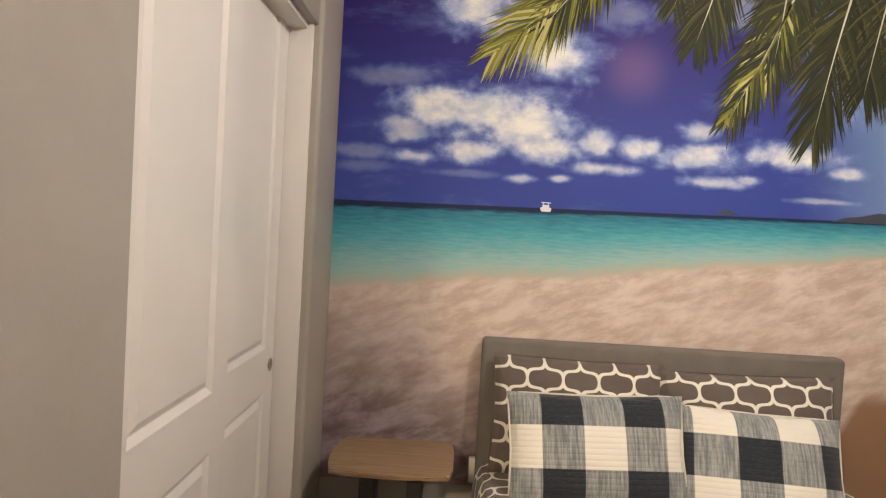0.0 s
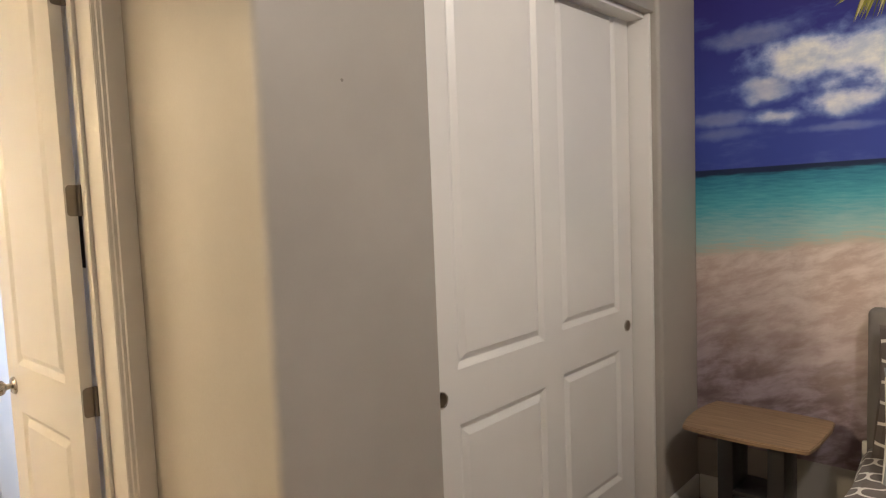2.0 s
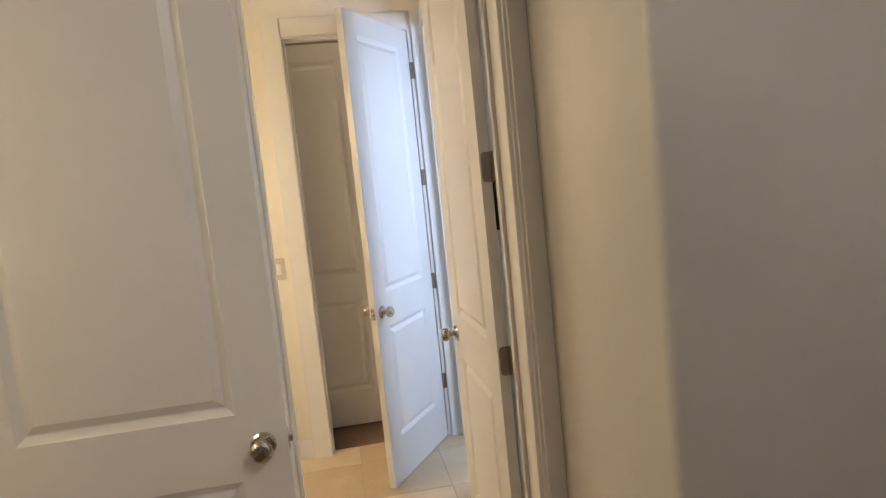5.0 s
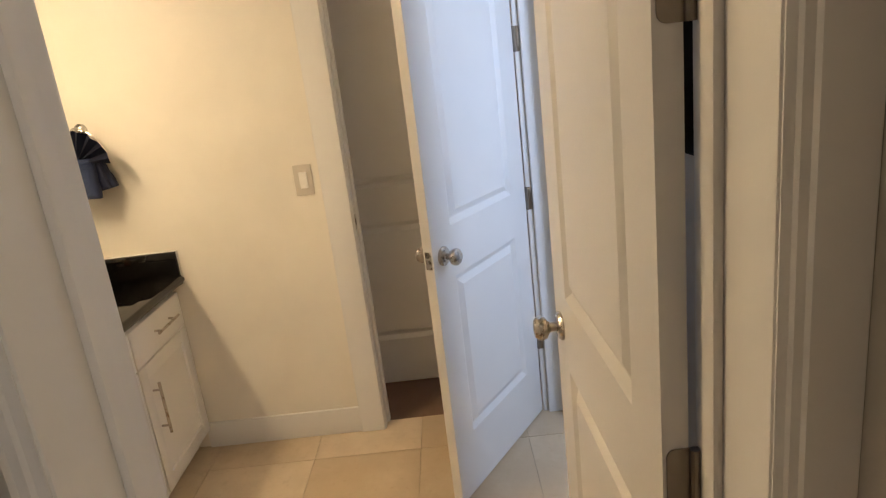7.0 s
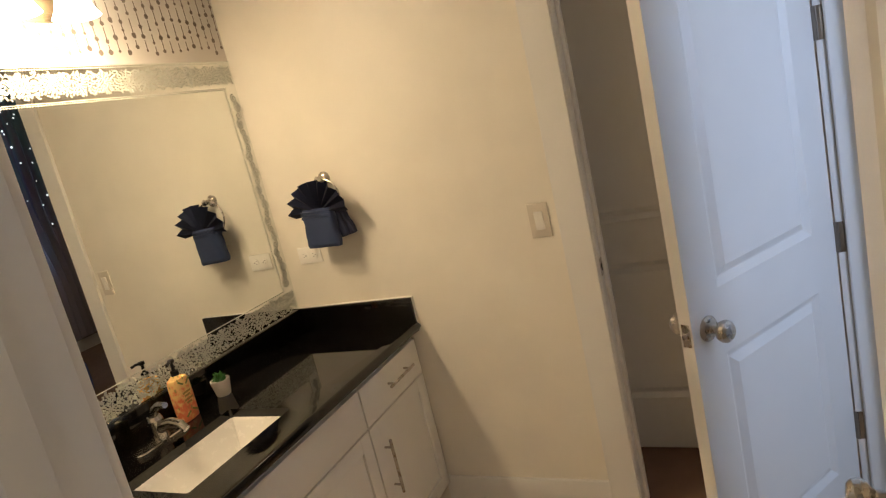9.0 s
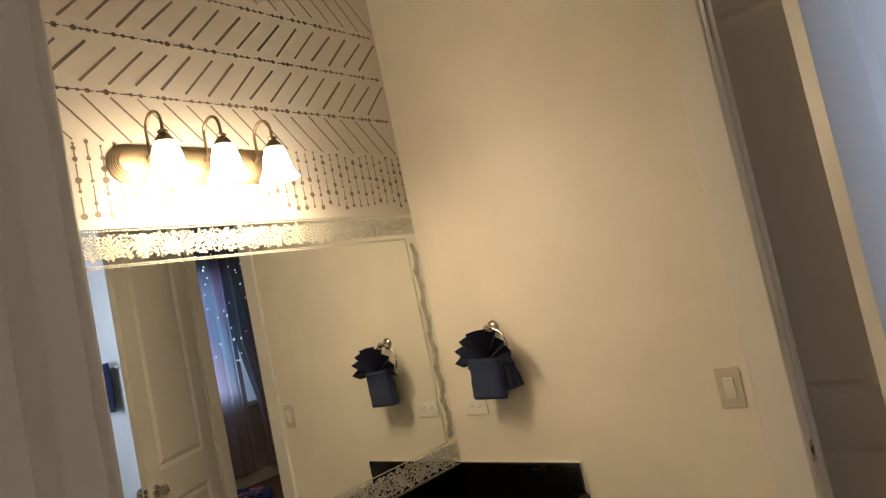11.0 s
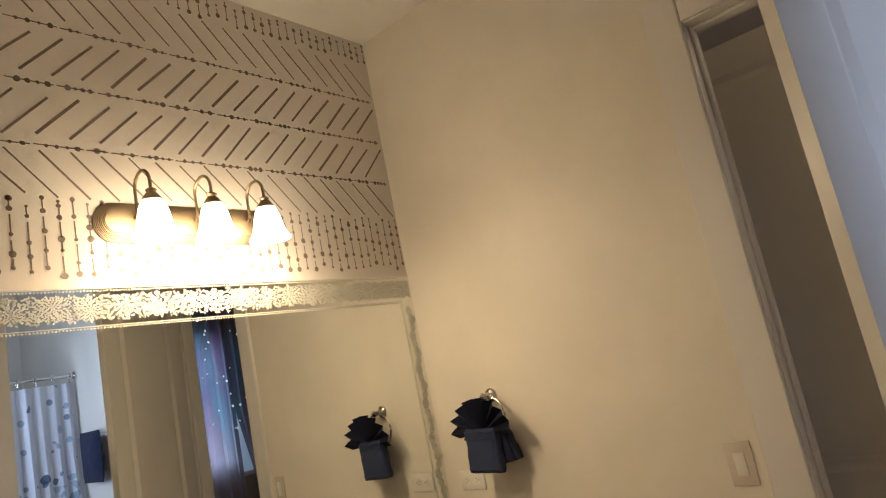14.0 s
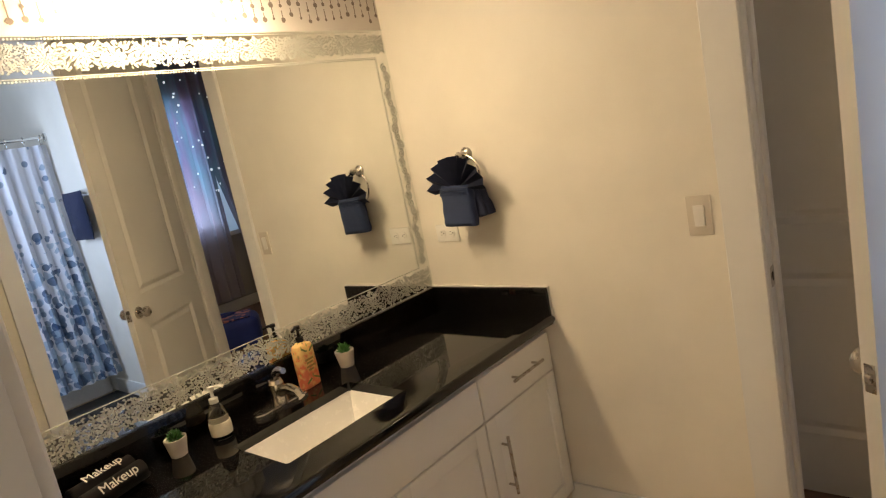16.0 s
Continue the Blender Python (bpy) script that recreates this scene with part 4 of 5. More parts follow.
def counter_bm():
    bm = bmesh.new()
    x0, x1, y0, y1 = -3.346, -1.525, -1.418, CF
    out = [(x0, y0), (x1, y0), (x1, y1), (x0, y1)]
    inn = []
    r = 0.010
    for cx, cy, a in ((SX0 + r, SY0 + r, 180), (SX1 - r, SY0 + r, 270), (SX1 - r, SY1 - r, 0), (SX0 + r, SY1 - r, 90)):
        inn.append(arc(cx, cy, r, a, a + 90, 4))
    def ring(z):
        o = [bm.verts.new((*p, z)) for p in out]
        i = [[bm.verts.new((*p, z)) for p in c] for c in inn]
        return o, i
    (o1, i1), (o0, i0) = ring(CT), ring(CT - 0.034)
    for (o, i, flip) in ((o1, i1, False), (o0, i0, True)):
        for k in range(4):
            c, n = i[k], i[(k + 1) % 4]
            faces = [(o[k], o[(k + 1) % 4], n[0], c[-1])] + [(o[k], c[j + 1], c[j]) for j in range(4)]
            for f in faces:
                bm.faces.new(f[::-1] if flip else f)
    for k in range(4):
        bm.faces.new((o1[k], o0[k], o0[(k + 1) % 4], o1[(k + 1) % 4]))
        seq1 = i1[k] + [i1[(k + 1) % 4][0]]
        seq0 = i0[k] + [i0[(k + 1) % 4][0]]
        for j in range(len(seq1) - 1):
            bm.faces.new((seq1[j], seq1[j + 1], seq0[j + 1], seq0[j]))
    bmesh.ops.recalc_face_normals(bm, faces=bm.faces[:])
    edge = [e for e in bm.edges if all(abs(v.co.y - CF) < 1e-5 for v in e.verts) and abs(e.verts[0].co.z - e.verts[1].co.z) < 1e-5]
    bmesh.ops.bevel(bm, geom=edge, offset=0.014, segments=5, profile=0.5, affect="EDGES")
    return bm


counter = thing("countertop", (0, 0, 0), "polished black granite vanity counter with backsplash", "counter")
part("slab", counter_bm(), GRANITE, counter)
part("backsplash", box_bm(-3.327, -1.525, -1.4185, -1.399, CT + 0.0005, 0.925, 0.0025), GRANITE, counter)
part("side_splash", box_bm(-3.347, -3.328, -1.4185, -0.855, CT + 0.0005, 0.925, 0.0025), GRANITE, counter)
part("caulk", boxes_bm([(-3.349, -3.3385, -1.415, -0.853, 0.9252, 0.9285), (-3.349, -3.340, -0.8545, -0.851, 0.78, 0.9285)]), PLASTIC, counter, "thin white caulk line")


def basin_bm():
    bm = bmesh.new()
    rings = []
    for inset, z, r in ((-0.012, CT - 0.0352, 0.006), (-0.003, CT - 0.036, 0.006), (0.0, CT - 0.040, 0.006), (0.030, CT - 0.120, 0.006), (0.036, CT - 0.128, 0.006), (0.115, CT - 0.152, 0.004)):
        pts = []
        for cx, cy, a in ((SX0 + inset + r, SY0 + inset + r, 180), (SX1 - inset - r, SY0 + inset + r, 270), (SX1 - inset - r, SY1 - inset - r, 0), (SX0 + inset + r, SY1 - inset - r, 90)):
            pts += arc(cx, cy, r, a, a + 90, 5)
        rings.append([bm.verts.new((*p, z)) for p in pts])
    for a, b in zip(rings, rings[1:]):
        n = len(a)
        for i in range(n):
            bm.faces.new((a[i], a[(i + 1) % n], b[(i + 1) % n], b[i]))
    bm.faces.new(rings[-1])
    bmesh.ops.recalc_face_normals(bm, faces=bm.faces[:])
    bmesh.ops.reverse_faces(bm, faces=bm.faces[:]) if bm.faces[:][-1].normal.z < 0 else None
    return bm


sink = thing("sink", (0, 0, 0), "white rectangular undermount basin", "sink")
bs = part("basin", basin_bm(), CERAMIC, sink)
bs.modifiers.new("thickness", "SOLIDIFY").thickness = -0.008
part("drain", moved(lathe_bm([(0, 0), (0.022, 0), (0.022, 0.003), (0.014, 0.004), (0, 0.002)], 20), Matrix.Translation((-2.425, -1.10, CT - 0.1555))), CHROME, sink, "chrome drain")

# faucet: base plate, body, spout and single lever
fa = thing("faucet", (-2.44, -1.315, CT), "chrome single-lever bathroom faucet", "faucet")
plate = prism_bm(arc(0.075, 0, 0.026, -90, 90, 8) + arc(-0.075, 0, 0.026, 90, 270, 8), 0, 0.014)
bmesh.ops.bevel(plate, geom=[e for e in plate.edges if all(v.co.z > 0.01 for v in e.verts)], offset=0.006, segments=3, affect="EDGES")
part("base_plate", plate, FAUCET, fa)
part("body", lathe_bm([(0.027, 0.010), (0.026, 0.030), (0.024, 0.062), (0.025, 0.078), (0.020, 0.090), (0.0, 0.094)], 24), FAUCET, fa)
sp = tube_bm([(0, 0.0, 0.040), (0, 0.03, 0.058), (0, 0.07, 0.068), (0, 0.105, 0.062), (0, 0.122, 0.046)], lambda k: 0.019 - 0.007 * k, 14)
part("spout", sp, FAUCET, fa)
lv = tube_bm([(0, 0.0, 0.090), (0, 0.02, 0.112), (0, 0.055, 0.132), (0, 0.10, 0.138)], lambda k: 0.015 - 0.006 * k, 12)
part("lever", moved(lv, Matrix.Rotation(radians(-14), 4, "Z")), FAUCET, fa)

# mirror with etched floral border
MX0, MX1, MZ0, MZ1, MYF = -3.346, -1.530, 0.9255, 1.985, -1.4135
mir = thing("wall_mirror", (0, 0, 0), "large frameless mirror with etched floral border", "mirror")
part("glass", box_bm(MX0, MX1, -1.4195, MYF, MZ0, MZ1), SILVER, mir, smooth=False)
TB, SB = 0.108, 0.066


def lace_bm(a0, a1, b0, b1, pitch, size, upright=False, seed=1):
    """Frosted lace along one side: rosettes ringed by small leaves, with a scalloped rim."""
    rg = random.Random(seed)
    verts, faces = [], []
    mid, half = (b0 + b1) / 2, (b1 - b0) / 2

    def petal(a, b, turn, long, short):
        pts = []
        for k in range(7):
            t = 2 * math.pi * k / 7
            u, v = long * math.cos(t), short * math.sin(t) * (1.15 if math.cos(t) < 0 else 0.8)
            p = (a + u * math.cos(turn) - v * math.sin(turn), b + u * math.sin(turn) + v * math.cos(turn))
            pts.append((p[1], MYF + 0.0011, p[0]) if upright else (p[0], MYF + 0.0011, p[1]))
        faces.append(range(len(verts), len(verts) + 7))
        verts.extend(pts)

    c = a0 + pitch / 2
    side = 1
    while c < a1 - pitch / 4:
        cb = mid + side * half * 0.22
        side = -side
        for ring in range(4 if upright else 12):
            r = size * (0.75 + 1.28 * ring)
            n = max(5, int(2 * math.pi * r / (size * (1.75 if ring else 0.95))))
            for k in range(n):
                t = 2 * math.pi * (k + 0.5 * (ring % 2)) / n + rg.uniform(-0.1, 0.1)
                a, b = c + r * math.cos(t), cb + r * math.sin(t)
                rim = half * (0.90 + 0.10 * math.cos(2 * math.pi * (a - c) / pitch * 2) + rg.uniform(-0.05, 0.05))
                if abs(b - mid) > rim or abs(a - c) > pitch / 2 or not a0 < a < a1 or (ring > 1 and rg.random() < 0.07):
                    continue
                turn = t if ring == 0 else t + radians(52 if (ring + side) % 2 else -48) + rg.uniform(-0.3, 0.3)
                petal(a, b, turn, size * rg.uniform(0.85, 1.1), size * rg.uniform(0.50, 0.68))
        if upright:
            for k in range(26):
                u = k / 25
                t, r = side * 9.5 * u, half * (0.62 - 0.50 * u)
                petal(c + pitch / 2 + r * math.cos(t), mid + r * math.sin(t), t + 1.2, size * (1.15 - 0.4 * u), size * 0.6)
        c += pitch
    me = bpy.data.meshes.new("lace")
    me.from_pydata(verts, [], [list(f) for f in faces])
    bm = bmesh.new()
    bm.from_mesh(me)
    bpy.data.meshes.remove(me)
    for f in bm.faces:
        f.normal_update()
        if f.normal.y < 0:
            f.normal_flip()
    return bm


tagged(part("etched_lace", lace_bm(MX0 + 0.008, MX1, MZ1 - TB + 0.014, MZ1 - 0.016, 0.092, 0.0041, seed=2), FROST, mir, "frosted floral etching along the top", smooth=False), kind="stuff")
tagged(part("etched_lace", lace_bm(MZ0 + 0.095, MZ1 - TB + 0.010, MX0 + 0.003, MX0 + SB - 0.006, 0.068, 0.0040, True, 3), FROST, mir, "frosted floral etching along the side", smooth=False), kind="stuff")
tagged(part("etched_lace", lace_bm(MX0 + 0.008, MX1, MZ0 + 0.004, MZ0 + 0.092, 0.100, 0.0048, seed=4), FROST, mir, "frosted floral etching along the bottom", smooth=False), kind="stuff")
part("etched_line", boxes_bm([(MX0 + SB, MX1, MYF, MYF + 0.0014, MZ1 - TB + 0.001, MZ1 - TB + 0.0035), (MX0 + SB - 0.003, MX0 + SB - 0.001, MYF, MYF + 0.0014, MZ0 + 0.095, MZ1 - TB + 0.004),
                              (MX0 + SB, MX1, MYF, MYF + 0.0014, MZ0 + 0.096, MZ0 + 0.099), (MX0, MX1, MYF, MYF + 0.0014, MZ1 - 0.003, MZ1 - 0.001)]), FROST, mir, "frosted line", smooth=False)
bm = bmesh.new()
for i in range(220):
    cx = MX0 + SB + 0.006 + i * 0.0085
    if cx < MX1:
        for cz in (MZ1 - TB - 0.0035, MZ1 - 0.0085):
            bmesh.ops.create_circle(bm, cap_ends=True, segments=8, radius=0.0027, matrix=Matrix.Translation((cx, MYF + 0.0016, cz)) @ Matrix.Rotation(radians(-90), 4, "X"))
for i in range(110):
    cz = MZ0 + 0.098 + i * 0.0085
    if cz < MZ1 - TB:
        bmesh.ops.create_circle(bm, cap_ends=True, segments=8, radius=0.0027, matrix=Matrix.Translation((MX0 + SB + 0.0035, MYF + 0.0016, cz)) @ Matrix.Rotation(radians(-90), 4, "X"))
tagged(part("etched_beading", bm, FROST, mir, "row of frosted dots", smooth=False), kind="stuff")

# stencilled pattern above the mirror
rng = random.Random(11)
WY = -1.4188


def flat_bm(polys):
    bm = bmesh.new()
    for poly in polys:
        bm.faces.new([bm.verts.new((x, WY, z)) for x, z in poly])
    bmesh.ops.recalc_face_normals(bm, faces=bm.faces[:])
    for f in bm.faces:
        if f.normal.y < 0:
            f.normal_flip()
    return bm


def stroke(x0, z0, x1, z1, w):
    d = Vector((x1 - x0, z1 - z0)).normalized() * w
    return [(x0 - d.y, z0 + d.x), (x0 + d.y, z0 - d.x), (x1 + d.y, z1 - d.x), (x1 - d.y, z1 + d.x)]


def dot(x, z, r):
    return [(x + r * math.cos(k * math.pi / 4) * rng.uniform(0.85, 1.15), z + r * math.sin(k * math.pi / 4) * rng.uniform(0.85, 1.15)) for k in range(8)]


wall_s = bpy.data.objects["wall_bath_south"]
for z0, z1, lean, wide in ((2.245, 2.375, 1, 0.0028), (2.415, 2.540, -1, 0.0041), (2.605, 2.730, -1, 0.0041), (2.790, 2.925, 1, 0.0028)):
    rows = []
    x = -3.335
    while x < -1.56:
        a, b = (x, x + 0.12) if lean > 0 else (x + 0.12, x)
        rows.append(stroke(a, z0 + rng.uniform(-0.006, 0.006), b, z1 + rng.uniform(-0.006, 0.006), wide * rng.uniform(0.85, 1.2)))
        x += 0.0815 + rng.uniform(-0.004, 0.004)
    tagged(part("stencil_slashes", flat_bm(rows), STENCIL, wall_s, "row of slanted taupe stencil strokes", smooth=False), kind="stuff")
for z in (2.389, 2.576, 2.764):
    rows = []
    x = -3.33
    while x < -1.56:
        n = rng.choice((2, 3, 4, 4))
        gap = rng.uniform(0.018, 0.03)
        rows.append(stroke(x, z, x + n * gap + 0.02, z + rng.uniform(-0.002, 0.002), 0.0018))
        for k in range(n):
            rows.append(dot(x + gap * (k + 0.6), z, rng.uniform(0.005, 0.0095)))
        x += n * gap + 0.028
    tagged(part("stencil_bead_line", flat_bm(rows), STENCIL, wall_s, "horizontal line of taupe stencil dots", smooth=False), kind="stuff")
for zlow, zhigh in ((2.015, 2.238), (2.942, 3.040)):
    rows = []
    x = -3.338
    while x < -1.56:
        lo, hi = zlow + rng.uniform(0, 0.03), zhigh - rng.uniform(0, 0.03)
        z = lo
        while z < hi:
            ln = rng.uniform(0.02, 0.06)
            rows.append(stroke(x, z, x + rng.uniform(-0.001, 0.001), min(hi, z + ln), 0.0019))
            rows.append(dot(x, z, rng.uniform(0.0052, 0.0098)))
            z += ln + rng.choice((0.004, 0.012, 0.016))
        rows.append(dot(x, hi, rng.uniform(0.004, 0.007)))
        x += 0.0375 + rng.uniform(-0.002, 0.002)
    tagged(part("stencil_bead_strings", flat_bm(rows), STENCIL, wall_s, "upright strings of taupe stencil dots", smooth=False), kind="stuff")

# vanity light: ribbed oval plate, three gooseneck arms with bell shades
vl = thing("vanity_light", (-2.42, -1.42, 2.173), "bronze three-lamp vanity light with lit bell glass shades", "lamp")


def stadium(half, r, n=12):
    return arc(half, 0, r, -90, 90, n) + arc(-half, 0, r, 90, 270, n)


steps = []
for r, d in ((0.060, 0.008), (0.053, 0.014), (0.046, 0.020), (0.038, 0.026)):
    b = prism_bm(stadium(0.235, r), 0, d)
    bmesh.ops.bevel(b, geom=[e for e in b.edges if all(v.co.z > d - 1e-4 for v in e.verts)], offset=0.003, segments=2, affect="EDGES")
    steps.append(b)
part("back_plate", moved(join(*steps), Matrix(((1, 0, 0, 0), (0, 0, 1, 0.001), (0, 1, 0, 0), (0, 0, 0, 1)))), BRONZE, vl, "ribbed oval bronze plate")
for lx in (0.185, 0.0, -0.185):
    pts = [(lx, 0.02, 0.005), (lx, 0.045, 0.02)]
    for k in range(13):
        a = radians(180 - 180 * k / 12)
        pts.append((lx, 0.092 + 0.047 * math.cos(a), 0.085 + 0.045 * math.sin(a)))
    pts.append((lx, 0.139, 0.058))
    arm = part("arm", tube_bm(pts, 0.0048, 10), BRONZE, vl, "bronze gooseneck arm")
    part("socket_cap", moved(lathe_bm([(0.0, 0.075), (0.010, 0.075), (0.016, 0.070), (0.013, 0.062), (0.019, 0.056), (0.030, 0.040), (0.034, 0.036), (0.0, 0.036)], 24), Matrix.Translation((lx, 0.139, -0.012))), BRONZE, arm, "turned bronze cap")
    sh = lathe_bm([(0.031, 0.050), (0.036, 0.042), (0.044, 0.020), (0.050, -0.010), (0.056, -0.036), (0.066, -0.056), (0.073, -0.066), (0.071, -0.067), (0.062, -0.053), (0.052, -0.034), (0.046, -0.010), (0.040, 0.020), (0.031, 0.044), (0.0, 0.046), (0.0, 0.050)], 32)
    part("shade", moved(sh, Matrix.Translation((lx, 0.139, -0.020)) @ Matrix.Scale(0.90, 4)), SHADE_GLASS, arm, "lit white bell glass shade")

# hand towel folded into a fan, on a ring
tw = thing("hand_towel", pose(-3.285, -1.125, 1.20, 0, 0, 90), "navy hand towel folded into a fan on a ring", "towel")


def fan_bm(r0, r1, spread, n, depth, zc):
    """Accordion pleats spreading from the band; x across, z up, the room lies towards -y; the outer folds sink back in steps."""
    bm = bmesh.new()
    rows = []
    for k in range(2 * n + 1):
        off = 1 - k / n
        a = radians(90 + spread * off)
        ridge = k % 2 == 1
        reach = r1 * (1.0 if abs(off) < 0.5 else 1.05 if ridge else 0.96)
        line = []
        for j in range(7):
            q = j / 6
            r = r0 + (reach - r0) * q
            y = -0.030 - (depth * (0.25 + 0.75 * q) if ridge else 0.0) + 0.012 * abs(off) ** 2 * q
            line.append(bm.verts.new((r * math.cos(a) * 1.01, y, zc + r * math.sin(a) * 0.97)))
        rows.append(line)
    for a, b in zip(rows, rows[1:]):
        for j in range(6):
            bm.faces.new((a[j], a[j + 1], b[j + 1], b[j]))
    bmesh.ops.solidify(bm, geom=bm.faces[:], thickness=0.006)
    bmesh.ops.recalc_face_normals(bm, faces=bm.faces[:])
    return bm


part("fan", moved(fan_bm(0.004, 0.128, 97, 9, 0.030, 0.134), Matrix.Translation((0.018, -0.006, 0))), NAVY, tw, "pleated fan of navy terry")


def wrap_bm(w0, w1, z0, z1, t, seed):
    """A folded towel body: flat, soft-cornered, a little wider below, with shallow creases."""
    bm = bmesh.new()
    rings = []
    for j in range(13):
        v = j / 12
        w = w0 + (w1 - w0) * v
        soft = 1 - 0.35 * max(0.0, 1 - min(v, 1 - v) / 0.08) ** 2
        ringv = []
        for k in range(40):
            a = 2 * math.pi * k / 40
            c, sn = math.cos(a), math.sin(a)
            x = math.copysign(abs(c) ** 0.35, c) * w / 2
            y = math.copysign(abs(sn) ** 0.6, sn) * t / 2 * soft + 0.004 * noise.noise(Vector((x * 22 + seed, v * 5, seed)))
            ringv.append(bm.verts.new((x + 0.003 * noise.noise(Vector((seed, v * 6, c))), y, z0 + (z1 - z0) * v + 0.004 * noise.noise(Vector((x * 14, seed, v))))))
        rings.append(ringv)
    for a, b in zip(rings, rings[1:]):
        for i in range(40):
            bm.faces.new((a[i], a[(i + 1) % 40], b[(i + 1) % 40], b[i]))
    bm.faces.new(rings[0][::-1]), bm.faces.new(rings[-1])
    bmesh.ops.recalc_face_normals(bm, faces=bm.faces[:])
    return bm


part("body", moved(wrap_bm(0.150, 0.136, -0.006, 0.150, 0.050, 3), Matrix.Translation((0.002, -0.028, 0)) @ Matrix.Rotation(radians(2.5), 4, "Y")), NAVY2, tw, "folded navy terry")
for k in range(3):
    part("band", moved(wrap_bm(0.143, 0.143, -0.0045, 0.0045, 0.056, 5 + k), Matrix.Translation((0.004, -0.028, 0.116 + 0.0105 * k)) @ Matrix.Rotation(radians(2.5), 4, "Y")), NAVY2, tw, "woven navy band")
for dx, dy, turn, w in ((0.080, 0.004, -16, 0.056), (0.094, 0.024, -24, 0.062)):
    part("tail", moved(wrap_bm(w * 1.15, w * 0.6, 0.018, 0.135, 0.036, 11 + dx), Matrix.Translation((dx, dy, 0)) @ Matrix.Rotation(radians(turn * 0.5), 4, "Y")), NAVY, tw, "loose navy towel end")
ring = thing("towel_ring", pose(-3.35, -1.113, 1.452, 0, 0, 90), "satin nickel towel ring on the wall", "towel ring")
part("mount", moved(lathe_bm([(0, 0), (0.026, 0), (0.026, -0.006), (0.020, -0.012), (0.011, -0.016), (0.011, -0.042), (0.015, -0.050), (0.010, -0.058), (0, -0.060)], 24, "y"), Matrix()), NICKEL, ring)
pts = [(0.072 * math.sin(2 * math.pi * k / 40), -0.034 - 0.004 * (1 - math.cos(2 * math.pi * k / 40)), -0.072 + 0.072 * math.cos(2 * math.pi * k / 40)) for k in range(41)]
part("hoop", tube_bm(pts, 0.0042, 8), NICKEL, ring, "nickel hoop")


bk = thing("hung_towel", (-1.70, 0.655, 1.38), "black towel hanging behind the open bathroom door", "towel")
part("cloth", wrap_bm(0.30, 0.28, 0.0, 0.27, 0.056, 2), BLACKRUG, bk)
part("hook", join(tube_bm([(0, 0.042, 0.29), (0, 0.01, 0.285), (0, 0.0, 0.26)], 0.006, 8), moved(lathe_bm([(0, 0.038), (0.018, 0.038), (0.018, 0.044), (0, 0.0445)], 16, "y"), Matrix.Translation((0, 0, 0.29)))), HINGE_METAL, bk, "dull nickel wall hook")


def wall_plate(name, m, w, h, label, category):
    p = thing(name, m, label, category, "", "")
    part("plate", box_bm(-w / 2, w / 2, -0.006, 0, -h / 2, h / 2, 0.0025, 3), ALMOND if category == "switch" else PLASTIC, p)
    return p


sw = wall_plate("light_switch", pose(-3.35, -0.277, 1.156, 0, 0, 90), 0.074, 0.124, "beige rocker light switch on a plate", "switch")
part("rocker", moved(box_bm(-0.016, 0.016, -0.011, -0.004, -0.033, 0.033, 0.002), Matrix.Rotation(radians(3), 4, "X")), PLASTIC, sw, "white rocker")
ol = wall_plate("power_outlet", pose(-3.35, -1.280, 1.150, 0, 0, 90), 0.116, 0.071, "white double power outlet", "outlet")
for ox in (-0.024, 0.024):
    f = part("socket", moved(lathe_bm([(0, -0.0062), (0.0165, -0.0062), (0.0165, -0.0082), (0.0, -0.0085)], 20, "y"), Matrix.Translation((ox, 0, 0))), PLASTIC, ol)
    part("slots", boxes_bm([(ox - 0.0075, ox - 0.0015, -0.0092, -0.0080, -0.0068, -0.0052), (ox - 0.0075, ox - 0.0015, -0.0092, -0.0080, 0.0052, 0.0068), (ox + 0.004, ox + 0.008, -0.0092, -0.0080, -0.002, 0.002)]), DARK, f, "dark slots")

strike = thing("strike_plate", (-3.372, -0.0998, 0.955), "nickel strike plate on the door jamb", "strike plate")
part("plate", box_bm(-0.022, 0.014, -0.0005, 0.0016, -0.030, 0.030, 0.0006), NICKEL, strike)
part("hole", box_bm(-0.010, 0.004, 0.0012, 0.0019, -0.013, 0.013), DARK, strike)

# counter things
PEACH = Nodes("printed_peach_label")
pl = PEACH.local()
pn = PEACH.noise(pl, 52, 3)
pz = PEACH.xyz(pl)[2]
pc = PEACH.mix(PEACH.step(PEACH.math("ADD", pn, PEACH.math("MULTIPLY", pz, 2.2)), 0.55, 0.82), (0.78, 0.20, 0.09), (0.86, 0.58, 0.22))
pg = PEACH.step(PEACH.voronoi(PEACH.stretch(pl, 1.0, 1.0, 0.45), 75), 0.24, 0.30, 0.75, 0.0)
PEACH = PEACH.set(PEACH.mix(PEACH.math("MULTIPLY", pg, PEACH.step(PEACH.noise(pl, 22, 2), 0.44, 0.50)), pc, (0.30, 0.30, 0.07)), 0.35)
LABELGREEN = plain("printed_green", (0.18, 0.22, 0.05), 0.4)
LABELRED = plain("printed_brown", (0.42, 0.25, 0.07), 0.4)
PUMPBLACK = plain("black_pump_plastic", (0.012, 0.012, 0.014), 0.3)
CLEAR = Nodes("clear_soap_bottle").set((0.96, 0.95, 0.94), 0.06, Transmission_Weight=1.0)
CREAM = plain("cream_label", (0.78, 0.72, 0.58), 0.5)
POT = plain("grey_cement_pot", (0.60, 0.55, 0.49), 0.85)
PLANT = plain("artificial_leaf_green", (0.035, 0.14, 0.025), 0.5, 0, 0.45, 60)
